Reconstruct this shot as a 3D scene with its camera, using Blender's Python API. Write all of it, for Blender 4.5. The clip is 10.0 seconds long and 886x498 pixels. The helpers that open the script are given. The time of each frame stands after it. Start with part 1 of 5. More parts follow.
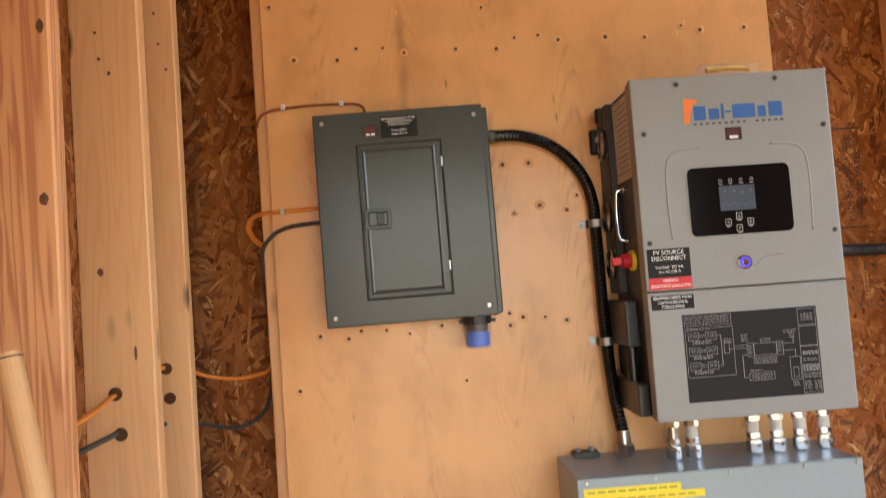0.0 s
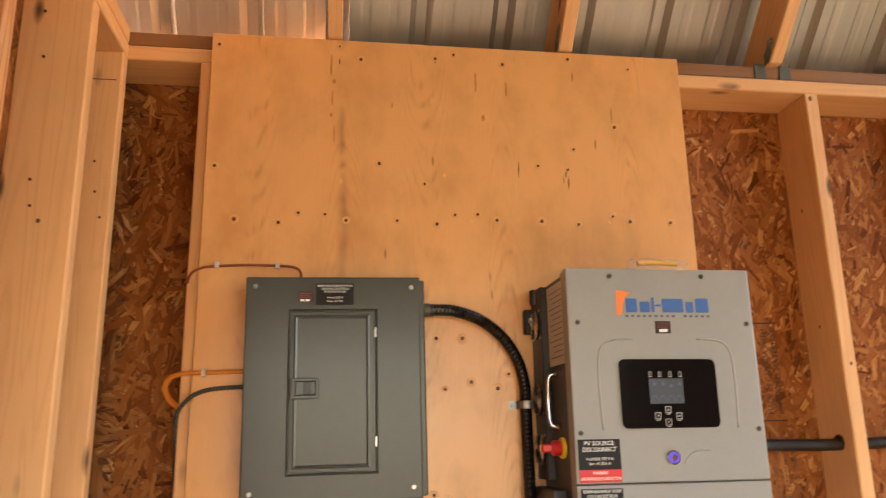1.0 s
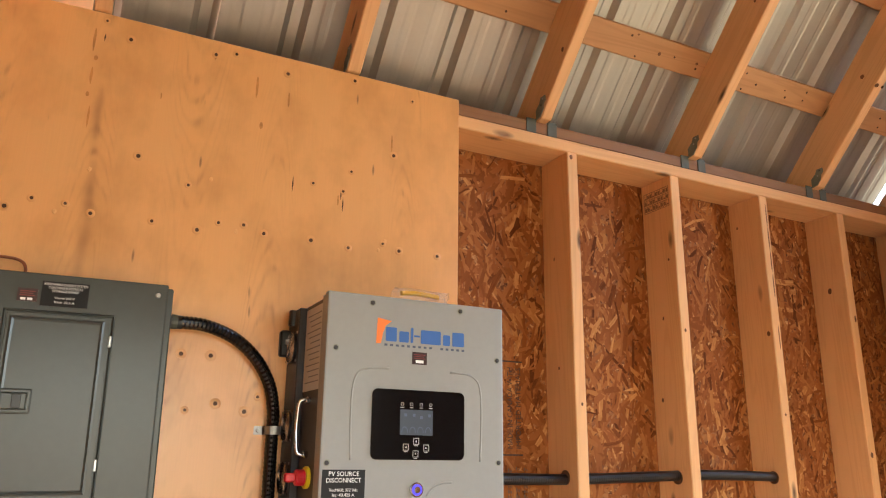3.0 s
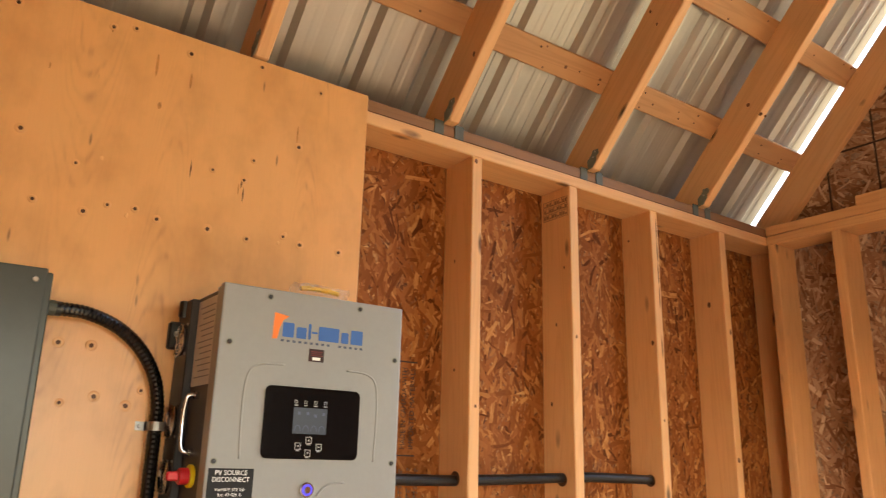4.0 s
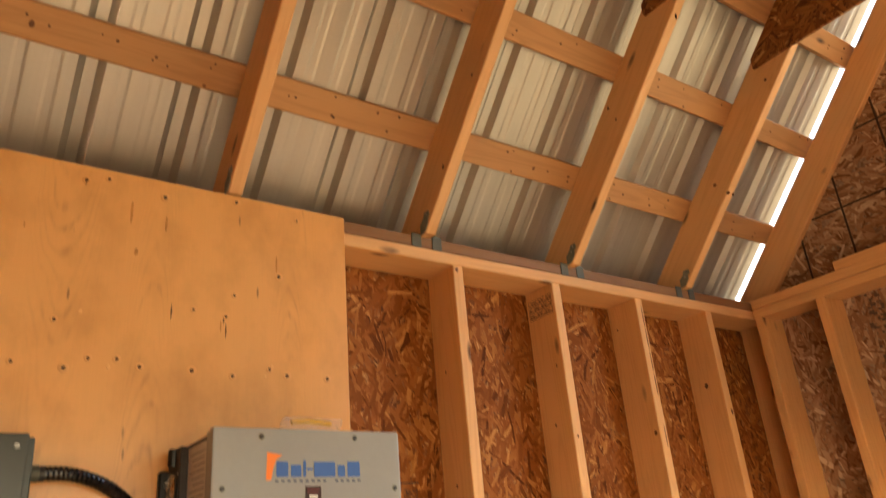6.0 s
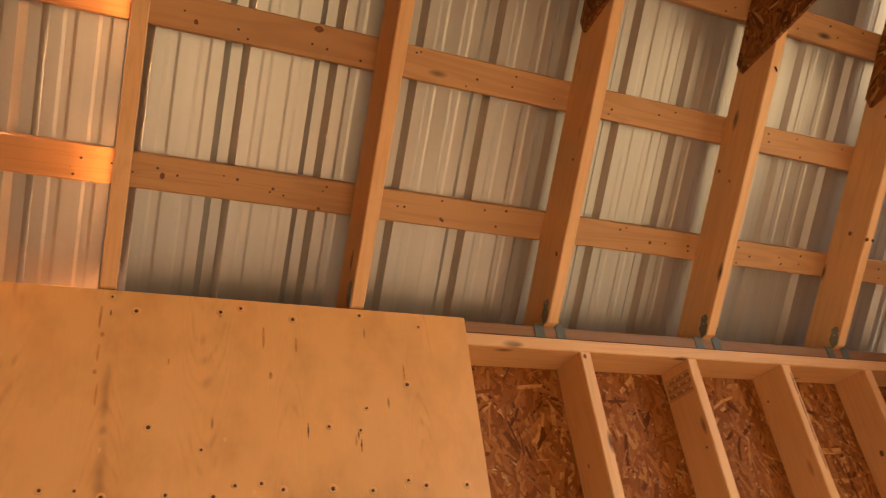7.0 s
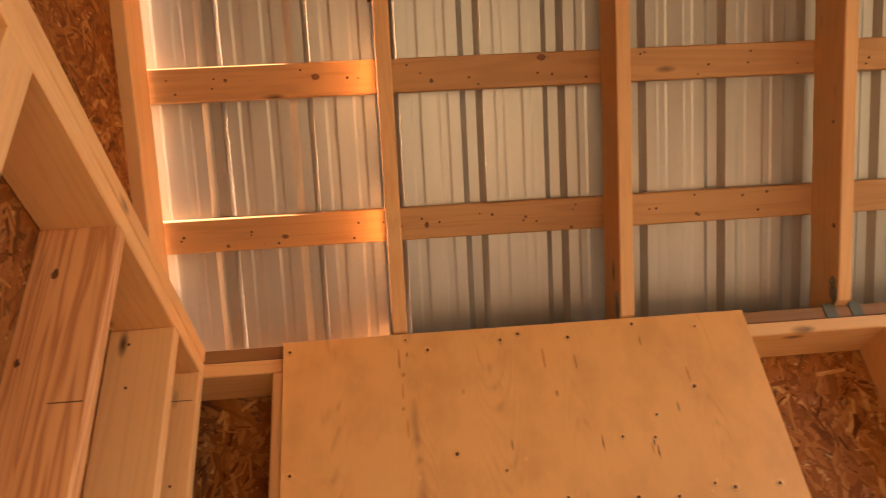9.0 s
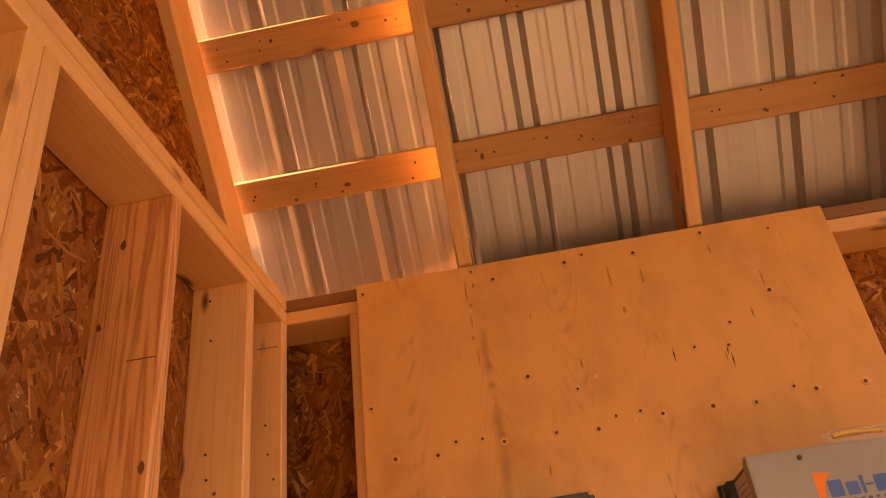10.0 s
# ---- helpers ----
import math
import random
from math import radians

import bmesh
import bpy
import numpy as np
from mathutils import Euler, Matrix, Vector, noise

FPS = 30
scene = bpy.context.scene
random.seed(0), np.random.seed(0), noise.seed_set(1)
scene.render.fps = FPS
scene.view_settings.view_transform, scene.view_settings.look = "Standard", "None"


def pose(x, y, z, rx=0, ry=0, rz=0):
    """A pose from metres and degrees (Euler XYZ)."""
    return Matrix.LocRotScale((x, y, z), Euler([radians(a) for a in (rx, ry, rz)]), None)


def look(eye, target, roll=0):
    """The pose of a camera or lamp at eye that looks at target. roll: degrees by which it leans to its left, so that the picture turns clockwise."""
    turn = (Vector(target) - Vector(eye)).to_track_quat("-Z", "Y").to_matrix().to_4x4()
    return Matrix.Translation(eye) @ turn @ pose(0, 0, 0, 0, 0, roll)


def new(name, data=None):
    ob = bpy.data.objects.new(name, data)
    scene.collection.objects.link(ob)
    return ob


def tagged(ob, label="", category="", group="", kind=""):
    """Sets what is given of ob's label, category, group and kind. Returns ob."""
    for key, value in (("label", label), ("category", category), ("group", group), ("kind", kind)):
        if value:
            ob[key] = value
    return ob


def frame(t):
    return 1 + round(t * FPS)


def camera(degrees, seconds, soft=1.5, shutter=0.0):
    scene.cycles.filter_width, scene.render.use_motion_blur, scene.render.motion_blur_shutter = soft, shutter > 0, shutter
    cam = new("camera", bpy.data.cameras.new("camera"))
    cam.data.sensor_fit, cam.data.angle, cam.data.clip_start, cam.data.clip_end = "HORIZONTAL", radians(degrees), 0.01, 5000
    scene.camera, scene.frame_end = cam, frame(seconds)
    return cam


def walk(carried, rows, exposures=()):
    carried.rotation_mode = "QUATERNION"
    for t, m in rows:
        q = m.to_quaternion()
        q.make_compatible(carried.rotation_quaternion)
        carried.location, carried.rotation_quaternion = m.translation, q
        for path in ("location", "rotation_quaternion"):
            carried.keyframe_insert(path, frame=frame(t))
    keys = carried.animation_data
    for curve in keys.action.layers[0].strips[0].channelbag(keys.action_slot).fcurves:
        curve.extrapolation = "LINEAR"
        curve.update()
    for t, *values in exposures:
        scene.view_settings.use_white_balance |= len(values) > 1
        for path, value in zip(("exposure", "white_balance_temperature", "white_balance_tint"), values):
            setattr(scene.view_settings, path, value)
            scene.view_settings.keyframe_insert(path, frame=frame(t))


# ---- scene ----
cam = camera(61.1, 10.0, soft=1.1, shutter=0.25)
PATH = [
    (0, (0.328, -1.758, 1.399), (0.402, 0.238, 1.504), -4.1),
    (0.2, (0.358, -1.743, 1.408), (0.402, 0.243, 1.636), -4.3),
    (0.5, (0.339, -1.743, 1.455), (0.448, 0.22, 1.819), -3.9),
    (0.7, (0.34, -1.74, 1.448), (0.493, 0.204, 1.89), -2.9),
    (1, (0.309, -1.746, 1.466), (0.594, 0.176, 1.941), -1.0),
    (1.2, (0.317, -1.724, 1.452), (0.701, 0.172, 1.959), 0.8),
    (1.5, (0.302, -1.715, 1.459), (0.904, 0.126, 1.958), 3.0),
    (1.7, (0.312, -1.703, 1.448), (1.038, 0.087, 1.969), 2.8),
    (2, (0.316, -1.705, 1.464), (1.143, 0.041, 1.983), 1.1),
    (2.2, (0.33, -1.702, 1.47), (1.162, 0.037, 2.001), -0.1),
    (3.3, (0.321, -1.692, 1.472), (1.214, 0.014, 2.012), 1.7),
    (3.5, (0.31, -1.684, 1.465), (1.252, -0.005, 2.008), 1.9),
    (4, (0.317, -1.676, 1.472), (1.417, -0.096, 2.014), 1.5),
    (4.5, (0.331, -1.668, 1.472), (1.573, -0.192, 1.997), 0.9),
    (5, (0.322, -1.668, 1.475), (1.622, -0.238, 1.99), 0.6),
    (5.5, (0.317, -1.676, 1.482), (1.555, -0.218, 2.067), -2.0),
    (5.8, (0.327, -1.685, 1.482), (1.48, -0.203, 2.17), -4.0),
    (6, (0.316, -1.686, 1.512), (1.405, -0.202, 2.297), -5.0),
    (6.2, (0.318, -1.677, 1.543), (1.348, -0.218, 2.443), -6.1),
    (7.3, (0.316, -1.686, 1.516), (1.002, -0.123, 2.558), -9.0),
    (7.5, (0.312, -1.686, 1.51), (0.936, -0.103, 2.561), -9.6),
    (8, (0.323, -1.706, 1.529), (0.849, -0.077, 2.563), -9.4),
    (8.2, (0.31, -1.712, 1.542), (0.796, -0.068, 2.572), -8.8),
    (8.5, (0.309, -1.696, 1.505), (0.699, -0.065, 2.595), -8.0),
    (9, (0.274, -1.73, 1.51), (0.428, -0.087, 2.64), -6.7),
    (9.3, (0.328, -1.73, 1.489), (0.299, -0.063, 2.594), -6.4),
    (9.5, (0.366, -1.719, 1.482), (0.23, -0.034, 2.549), -6.6),
    (10, (0.427, -1.748, 1.482), (0.249, -0.029, 2.489), -7.0),
]
EXPOSURES = [(0, 3.80, 6942, 23), (0.5, 4.05, 7413, 24), (1, 3.98, 7884, 24), (1.5, 4.08, 7060, 23), (3.3, 4.07, 7000, 21), (4.5, 3.96, 8200, 21), (5, 3.95, 8000, 18), (6, 3.84, 9000, 24), (8, 3.66, 9178, 34), (9, 3.67, 9178, 34), (9.5, 3.37, 15200, 60), (10, 3.34, 15700, 61)]
walk(cam, [(t, look(eye, target, roll)) for t, eye, target, roll in PATH], EXPOSURES)

# ---- light ----
world = bpy.data.worlds.new("sky")
scene.world = world
world.use_nodes = True
wn = world.node_tree.nodes
sky = wn.new("ShaderNodeTexSky")
sky.sky_type, sky.sun_disc = "NISHITA", False
SUN_EL, SUN_AZ = radians(19.5), radians(258.5)
sky.sun_elevation, sky.sun_rotation = SUN_EL, SUN_AZ
world.node_tree.links.new(sky.outputs["Color"], wn["Background"].inputs["Color"])
wn["Background"].inputs["Strength"].default_value = 0.12
sun_data = bpy.data.lights.new("sun", "SUN")
sun_data.energy, sun_data.angle, sun_data.color = 5.0, radians(0.5), (1.0, 0.93, 0.81)
sun = new("sun", sun_data)
sun_dir = Vector((math.sin(SUN_AZ) * math.cos(SUN_EL), math.cos(SUN_AZ) * math.cos(SUN_EL), math.sin(SUN_EL)))
sun.matrix_world = look(sun_dir * 30, (0, 0, 0))


# ---- materials ----
class Mat:
    """A small builder for node materials."""

    def __init__(self, name, rough=0.6, metal=0.0):
        self.m = bpy.data.materials.new(name)
        self.m.use_nodes = True
        self.t = self.m.node_tree
        self.b = self.t.nodes["Principled BSDF"]
        self.b.inputs["Roughness"].default_value = rough
        self.b.inputs["Metallic"].default_value = metal

    def n(self, kind, **ins):
        node = self.t.nodes.new("ShaderNode" + kind)
        for key, value in ins.items():
            key = key.replace("_", " ")
            if hasattr(value, "is_output"):
                self.t.links.new(value, node.inputs[key])
            else:
                node.inputs[key].default_value = value
        return node

    def link(self, a, b):
        self.t.links.new(a, b)

    def coords(self, scale=(1, 1, 1), rand=True, space="Object"):
        """Metres in the object's own space, shifted at random object by object."""
        tc = self.n("TexCoord")
        v = tc.outputs[space]
        if rand:
            info = self.n("ObjectInfo")
            mul = self.n("VectorMath")
            mul.operation = "SCALE"
            comb = self.n("CombineXYZ", X=1.0, Y=0.7, Z=0.45)
            self.link(comb.outputs[0], mul.inputs[0])
            amp = self.math("MULTIPLY", info.outputs["Random"], 37.0)
            self.link(amp, mul.inputs["Scale"])
            add = self.n("VectorMath")
            add.operation = "ADD"
            self.link(v, add.inputs[0])
            self.link(mul.outputs[0], add.inputs[1])
            v = add.outputs[0]
        return self.scaled(v, scale)

    def scaled(self, v, scale):
        m = self.n("VectorMath")
        m.operation = "MULTIPLY"
        self.link(v, m.inputs[0])
        m.inputs[1].default_value = scale
        return m.outputs[0]

    def noise(self, v, scale, detail=4.0, rough=0.55, dist=0.0):
        return self.n("TexNoise", Vector=v, Scale=scale, Detail=detail, Roughness=rough, Distortion=dist).outputs["Fac"]

    def math(self, op, a, b=0.0, clamp=False):
        m = self.n("Math")
        m.operation, m.use_clamp = op, clamp
        for i, value in enumerate((a, b)):
            if hasattr(value, "is_output"):
                self.link(value, m.inputs[i])
            else:
                m.inputs[i].default_value = value
        return m.outputs[0]

    def ramp(self, fac, stops, smooth=False):
        r = self.n("ValToRGB", Fac=fac)
        e = r.color_ramp.elements
        r.color_ramp.interpolation = "EASE" if smooth else "LINEAR"
        while len(e) < len(stops):
            e.new(0.5)
        for el, (pos, col) in zip(e, stops):
            el.position = pos
            el.color = (*col, 1) if not isinstance(col, (int, float)) else (col, col, col, 1)
        return r.outputs["Color"]

    def mix(self, fac, a, b, kind="MIX"):
        m = self.n("Mix")
        m.data_type, m.blend_type = "RGBA", kind
        for sock, value in ((m.inputs[0], fac), (m.inputs[6], a), (m.inputs[7], b)):
            if hasattr(value, "is_output"):
                self.link(value, sock)
            else:
                sock.default_value = (*value, 1) if isinstance(value, tuple) else value
        return m.outputs[2]

    def done(self, color=None, bump=None, strength=0.3, dist=0.002, rough=None):
        if color is not None:
            if hasattr(color, "is_output"):
                self.link(color, self.b.inputs["Base Color"])
            else:
                self.b.inputs["Base Color"].default_value = (*color, 1)
        if rough is not None:
            self.link(rough, self.b.inputs["Roughness"])
        if bump is not None:
            b = self.n("Bump", Height=bump, Strength=strength, Distance=dist)
            self.link(b.outputs["Normal"], self.b.inputs["Normal"])
        return self.m


def lumber(name, light, dark, knot, ring=1.0, figure=0.24):
    """Sawn softwood: grain along the local x axis, growth rings, knots."""
    m = Mat(name, 0.62)
    v = m.coords()
    warp = m.noise(m.scaled(v, (1.2, 6, 6)), 1.0, 2.0)
    big = m.noise(m.scaled(v, (0.9, 14, 14)), 1.0, 3.0, 0.5, 0.6)
    shift = m.math("MULTIPLY", big, 60.0 * ring)
    rings = m.math("MULTIPLY", m.math("ADD", m.math("SINE", shift), 1.0), 0.5)
    fine = m.noise(m.scaled(v, (6, 380, 380)), 1.0, 3.0)
    blot = m.noise(m.scaled(v, (1.5, 3, 3)), 1.5, 3.0)
    base = m.mix(m.math("MULTIPLY", m.math("POWER", rings, 3.0), figure), light, dark)
    base = m.mix(m.math("MULTIPLY", fine, 0.15), base, dark)
    base = m.mix(m.math("MULTIPLY", m.math("SUBTRACT", blot, 0.42, True), 0.8), base, dark)
    vor = m.n("TexVoronoi", Vector=m.scaled(v, (4.0, 12, 12)), Scale=1.0, Randomness=1.0)
    spot = m.ramp(vor.outputs["Distance"], ((0.06, 1.0), (0.16, 0.0)))
    keep = m.ramp(m.noise(m.scaled(v, (2.0, 2, 2)), 1.3, 1.0), ((0.44, 0.0), (0.50, 1.0)))
    spot = m.math("MULTIPLY", spot, keep)
    base = m.mix(spot, base, knot)
    rnd = m.n("ObjectInfo").outputs["Random"]
    base = m.mix(m.math("MULTIPLY", rnd, 0.16), base, dark)
    return m.done(base, m.math("ADD", fine, m.math("MULTIPLY", rings, 0.4)), 0.25, 0.0006)


def osb(name, cols, flake=1.45):
    """Oriented strand board: flakes laid over one another at random angles."""
    m = Mat(name, 0.72)
    m.b.inputs["Specular IOR Level"].default_value = 0.25
    v = m.coords()
    col, height = None, None
    for k, (big, along, across) in enumerate(((9.0, 10.0, 70.0), (13.0, 16.0, 110.0), (7.0, 12.0, 55.0))):
        shifted = m.n("VectorMath")
        shifted.operation = "ADD"
        m.link(v, shifted.inputs[0])
        shifted.inputs[1].default_value = (3.1 * k, 1.7 * k, 5.3 * k)
        p = shifted.outputs[0]
        wob = m.n("TexNoise", Vector=p, Scale=22.0, Detail=2.0)
        off = m.mix(0.045, p, wob.outputs["Color"])
        cell = m.n("TexVoronoi", Vector=off, Scale=big * flake)
        sep = m.n("SeparateColor", Color=cell.outputs["Color"])
        ang = m.math("MULTIPLY", sep.outputs[0], 3.14)
        rot = m.n("VectorRotate", Vector=p, Angle=ang)
        rot.rotation_type = "Z_AXIS"
        strand = m.n("TexVoronoi", Vector=m.scaled(rot.outputs[0], (along, across, 10.0)), Scale=flake)
        tone = m.n("SeparateColor", Color=strand.outputs["Color"])
        grain = m.noise(m.scaled(rot.outputs[0], (25, 700, 25)), 1.0, 2.0)
        tone2 = m.math("ADD", m.math("MULTIPLY", tone.outputs[0], 0.8), m.math("MULTIPLY", grain, 0.25))
        layer = m.ramp(tone2, ((0.10, cols[0]), (0.36, cols[1]), (0.66, cols[2]), (0.86, cols[2]), (0.93, cols[3])))
        edge = m.ramp(strand.outputs["Distance"], ((0.30, 1.0), (0.75, 0.62)))
        layer = m.mix(0.7, layer, edge, "MULTIPLY")
        if col is None:
            col, height = layer, tone.outputs[1]
        else:
            top = m.ramp(tone.outputs[2], ((0.46, 0.0), (0.5, 1.0)))
            col = m.mix(top, col, layer)
            height = m.mix(top, height, tone.outputs[1])
    return m.done(col, height, 0.5, 0.0018)


M_stud = lumber("stud_wood", (0.81, 0.46, 0.215), (0.56, 0.255, 0.098), (0.10, 0.045, 0.02))
M_fir = lumber("red_fir_wood", (0.80, 0.40, 0.18), (0.38, 0.105, 0.032), (0.06, 0.02, 0.01), 1.3, 0.62)
M_rafter = lumber("rafter_wood", (0.80, 0.46, 0.225), (0.54, 0.25, 0.10), (0.07, 0.035, 0.02))
M_purlin = lumber("purlin_wood", (0.58, 0.305, 0.14), (0.31, 0.138, 0.055), (0.06, 0.03, 0.02), 0.7, 0.3)
# the shade below the roof is put into this plate's dark brown
M_plate_shade = lumber("shade_brown_plate_wood", (0.28, 0.13, 0.052), (0.17, 0.072, 0.028), (0.06, 0.03, 0.02), 0.8, 0.3)
# grey board tone, paled to stand for the haze by the doorway
M_osb_haze = osb("grey_haze_strand_board", ((0.20, 0.12, 0.08), (0.32, 0.21, 0.15), (0.42, 0.30, 0.22), (0.58, 0.46, 0.34)))
M_osb = osb("strand_board", ((0.09, 0.025, 0.009), (0.24, 0.080, 0.026), (0.36, 0.145, 0.05), (0.68, 0.38, 0.16)))


def strand_wood(name, stops):
    """Single strands: a colour for each, grain along it."""
    m = Mat(name, 0.62)
    m.b.inputs["Specular IOR Level"].default_value = 0.1
    rnd_node = m.n("NewGeometry").outputs["Random Per Island"]
    uv = m.n("TexCoord").outputs["UV"]
    grain = m.noise(m.scaled(uv, (9, 420, 1)), 1.0, 3.0, 0.6)
    blot = m.noise(m.scaled(uv, (30, 60, 1)), 1.0, 2.0)
    tone = m.math("ADD", rnd_node, m.math("MULTIPLY", m.math("SUBTRACT", grain, 0.5), 0.30))
    tone = m.math("ADD", tone, m.math("MULTIPLY", m.math("SUBTRACT", blot, 0.5), 0.18), True)
    return m.done(m.ramp(tone, stops), grain, 0.3, 0.0005)


M_strand = strand_wood("reddish_strands", ((0.0, (0.10, 0.026, 0.007)), (0.12, (0.20, 0.057, 0.015)), (0.45, (0.265, 0.084, 0.024)), (0.78, (0.33, 0.118, 0.035)), (0.95, (0.41, 0.165, 0.052)), (1.0, (0.54, 0.25, 0.09))))
# paler strand colours carry the haze over the door wall
M_strand_haze = strand_wood("haze_paled_strands", ((0.0, (0.17, 0.075, 0.04)), (0.2, (0.29, 0.15, 0.09)), (0.55, (0.37, 0.21, 0.13)), (0.85, (0.47, 0.31, 0.21)), (1.0, (0.66, 0.50, 0.36))))


def plywood():
    """Sanded fir face veneer: grain along z, cathedral figure in strips, small dark flecks."""
    m = Mat("sanded_plywood", 0.55)
    m.b.inputs["Specular IOR Level"].default_value = 0.68
    v = m.coords(rand=False)
    sep = m.n("SeparateXYZ", Vector=v)
    warp = m.noise(m.scaled(v, (3.5, 1, 1.1)), 1.5, 3.0, 0.45)
    rough = m.noise(m.scaled(v, (30, 1, 14)), 1.0, 2.0)
    x = m.math("ADD", sep.outputs[0], m.math("ADD", m.math("MULTIPLY", m.math("SUBTRACT", warp, 0.5), 0.10), m.math("MULTIPLY", rough, 0.006)))
    arches = 0.0
    for x0, rise, half in ((0.32, 95.0, 0.030), (0.535, -70.0, 0.045), (0.73, 110.0, 0.040), (1.075, 85.0, 0.036), (0.12, -60.0, 0.03)):
        off = m.math("SUBTRACT", x, x0)
        sq = m.math("MULTIPLY", off, off)
        h = m.math("ADD", sep.outputs[2], m.math("MULTIPLY", sq, rise))
        ringed = m.math("SINE", m.math("MULTIPLY", m.math("ADD", h, m.math("MULTIPLY", warp, 0.5)), 85.0))
        ringed = m.math("POWER", m.math("MULTIPLY", m.math("ADD", ringed, 1.0), 0.5), 3.0)
        mask = m.math("EXPONENT", m.math("MULTIPLY", sq, -1.0 / half ** 2))
        arches = m.math("ADD", m.math("MULTIPLY", ringed, mask), arches)
    streak = m.math("EXPONENT", m.math("MULTIPLY", m.math("POWER", m.math("SUBTRACT", x, 0.318), 2.0), -12000.0))
    streak = m.math("MULTIPLY", streak, m.ramp(m.noise(m.scaled(v, (1, 1, 4)), 1.4, 3.0), ((0.42, 0.0), (0.62, 1.0))))
    broken = m.ramp(m.noise(m.scaled(v, (60, 1, 7)), 1.0, 3.0), ((0.47, 0.0), (0.62, 1.0)))
    patch = m.ramp(m.noise(m.scaled(v, (6, 1, 3.2)), 1.0, 2.0), ((0.38, 0.12), (0.56, 1.0)))
    fine = m.noise(m.scaled(v, (320, 5, 6)), 1.0, 3.0)
    broad = m.noise(m.scaled(v, (4, 1, 1.0)), 1.2, 3.0)
    blotch = m.ramp(m.noise(m.scaled(v, (7, 1, 4.5)), 1.0, 4.0, 0.6), ((0.45, 0.0), (0.75, 1.0)))
    strips = m.noise(m.scaled(v, (9, 1, 0.1)), 1.0, 1.0)
    col = m.mix(broad, (0.83, 0.40, 0.140), (0.90, 0.48, 0.195))
    col = m.mix(m.math("MULTIPLY", strips, 0.25), col, (0.66, 0.34, 0.14))
    col = m.mix(m.math("MULTIPLY", m.math("MULTIPLY", arches, m.math("MULTIPLY", patch, m.math("ADD", m.math("MULTIPLY", broken, 0.75), 0.25))), 0.62), col, (0.42, 0.17, 0.06))
    col = m.mix(m.math("MULTIPLY", streak, 0.85), col, (0.34, 0.14, 0.05))
    col = m.mix(m.math("MULTIPLY", fine, 0.20), col, (0.50, 0.24, 0.10))
    col = m.mix(m.math("MULTIPLY", blotch, 0.7), col, (0.54, 0.25, 0.085))
    fleck = m.n("TexVoronoi", Vector=m.scaled(v, (26, 1, 5)), Scale=1.0)
    dot = m.ramp(fleck.outputs["Distance"], ((0.035, 1.0), (0.09, 0.0)))
    some = m.ramp(m.noise(m.scaled(v, (6, 1, 6)), 1.7, 1.0), ((0.47, 0.0), (0.53, 1.0)))
    col = m.mix(m.math("MULTIPLY", m.math("MULTIPLY", dot, some), 0.7), col, (0.16, 0.06, 0.025))
    return m.done(col, fine, 0.15, 0.0005, m.math("ADD", m.math("MULTIPLY", broad, 0.2), 0.21))


M_ply = plywood()


def sheet_metal():
    m = Mat("galvalume_sheet", 0.38, 0.58)
    v = m.coords(rand=False)
    spangle = m.n("TexVoronoi", Vector=v, Scale=120.0)
    tone = m.n("SeparateColor", Color=spangle.outputs["Color"]).outputs[0]
    streak = m.noise(m.scaled(v, (14, 0.3, 1)), 1.4, 3.0, 0.5)
    f = m.math("ADD", m.math("MULTIPLY", tone, 0.05), m.math("MULTIPLY", streak, 0.95))
    col = m.ramp(f, ((0.3, (0.37, 0.35, 0.325)), (0.7, (0.45, 0.43, 0.40))))
    return m.done(col, None, 0.0, 0.0, m.math("ADD", m.math("MULTIPLY", f, 0.10), 0.31))


M_roof = sheet_metal()


def plain(name, color, rough=0.5, metal=0.0, vary=0.12, scale=30.0, bump=0.05, spec=None):
    m = Mat(name, rough, metal)
    v = m.coords()
    n1, n2 = m.noise(v, scale, 4.0), m.noise(v, scale * 0.12, 3.0)
    f = m.math("MULTIPLY", m.math("ADD", n1, n2), 0.5)
    lo = tuple(c * (1 - vary) for c in color)
    hi = tuple(min(1.0, c * (1 + vary)) for c in color)
    col = m.ramp(f, ((0.3, lo), (0.7, hi)))
    if spec is not None:
        m.b.inputs["Specular IOR Level"].default_value = spec
    r = m.math("ADD", m.math("MULTIPLY", n2, 0.15 if bump > 0.04 else 0.03), rough - (0.075 if bump > 0.04 else 0.015))
    return m.done(col, n1, bump, 0.0006, r)


M_ground = plain("dry_grass_ground", (0.17, 0.15, 0.085), 0.9, 0, 0.3, 3.0, 0.4)
M_floor = plain("plywood_floor", (0.60, 0.42, 0.24), 0.7, 0, 0.2, 8.0)
M_tie = plain("weathered_zinc", (0.085, 0.09, 0.07), 0.6, 0.0, 0.25)


# ---- building helpers ----
def part(name, bm, material, parent=None, label="", m=None, smooth=False):
    me = bpy.data.meshes.new(name)
    bmesh.ops.recalc_face_normals(bm, faces=bm.faces)
    bm.to_mesh(me)
    bm.free()
    me.materials.append(material)
    if smooth:
        for p in me.polygons:
            p.use_smooth = True
    ob = new(name, me)
    if m is not None:
        ob.matrix_world = m
    if parent is not None:
        ob.parent = parent
    if label:
        tagged(ob, label)
    return ob


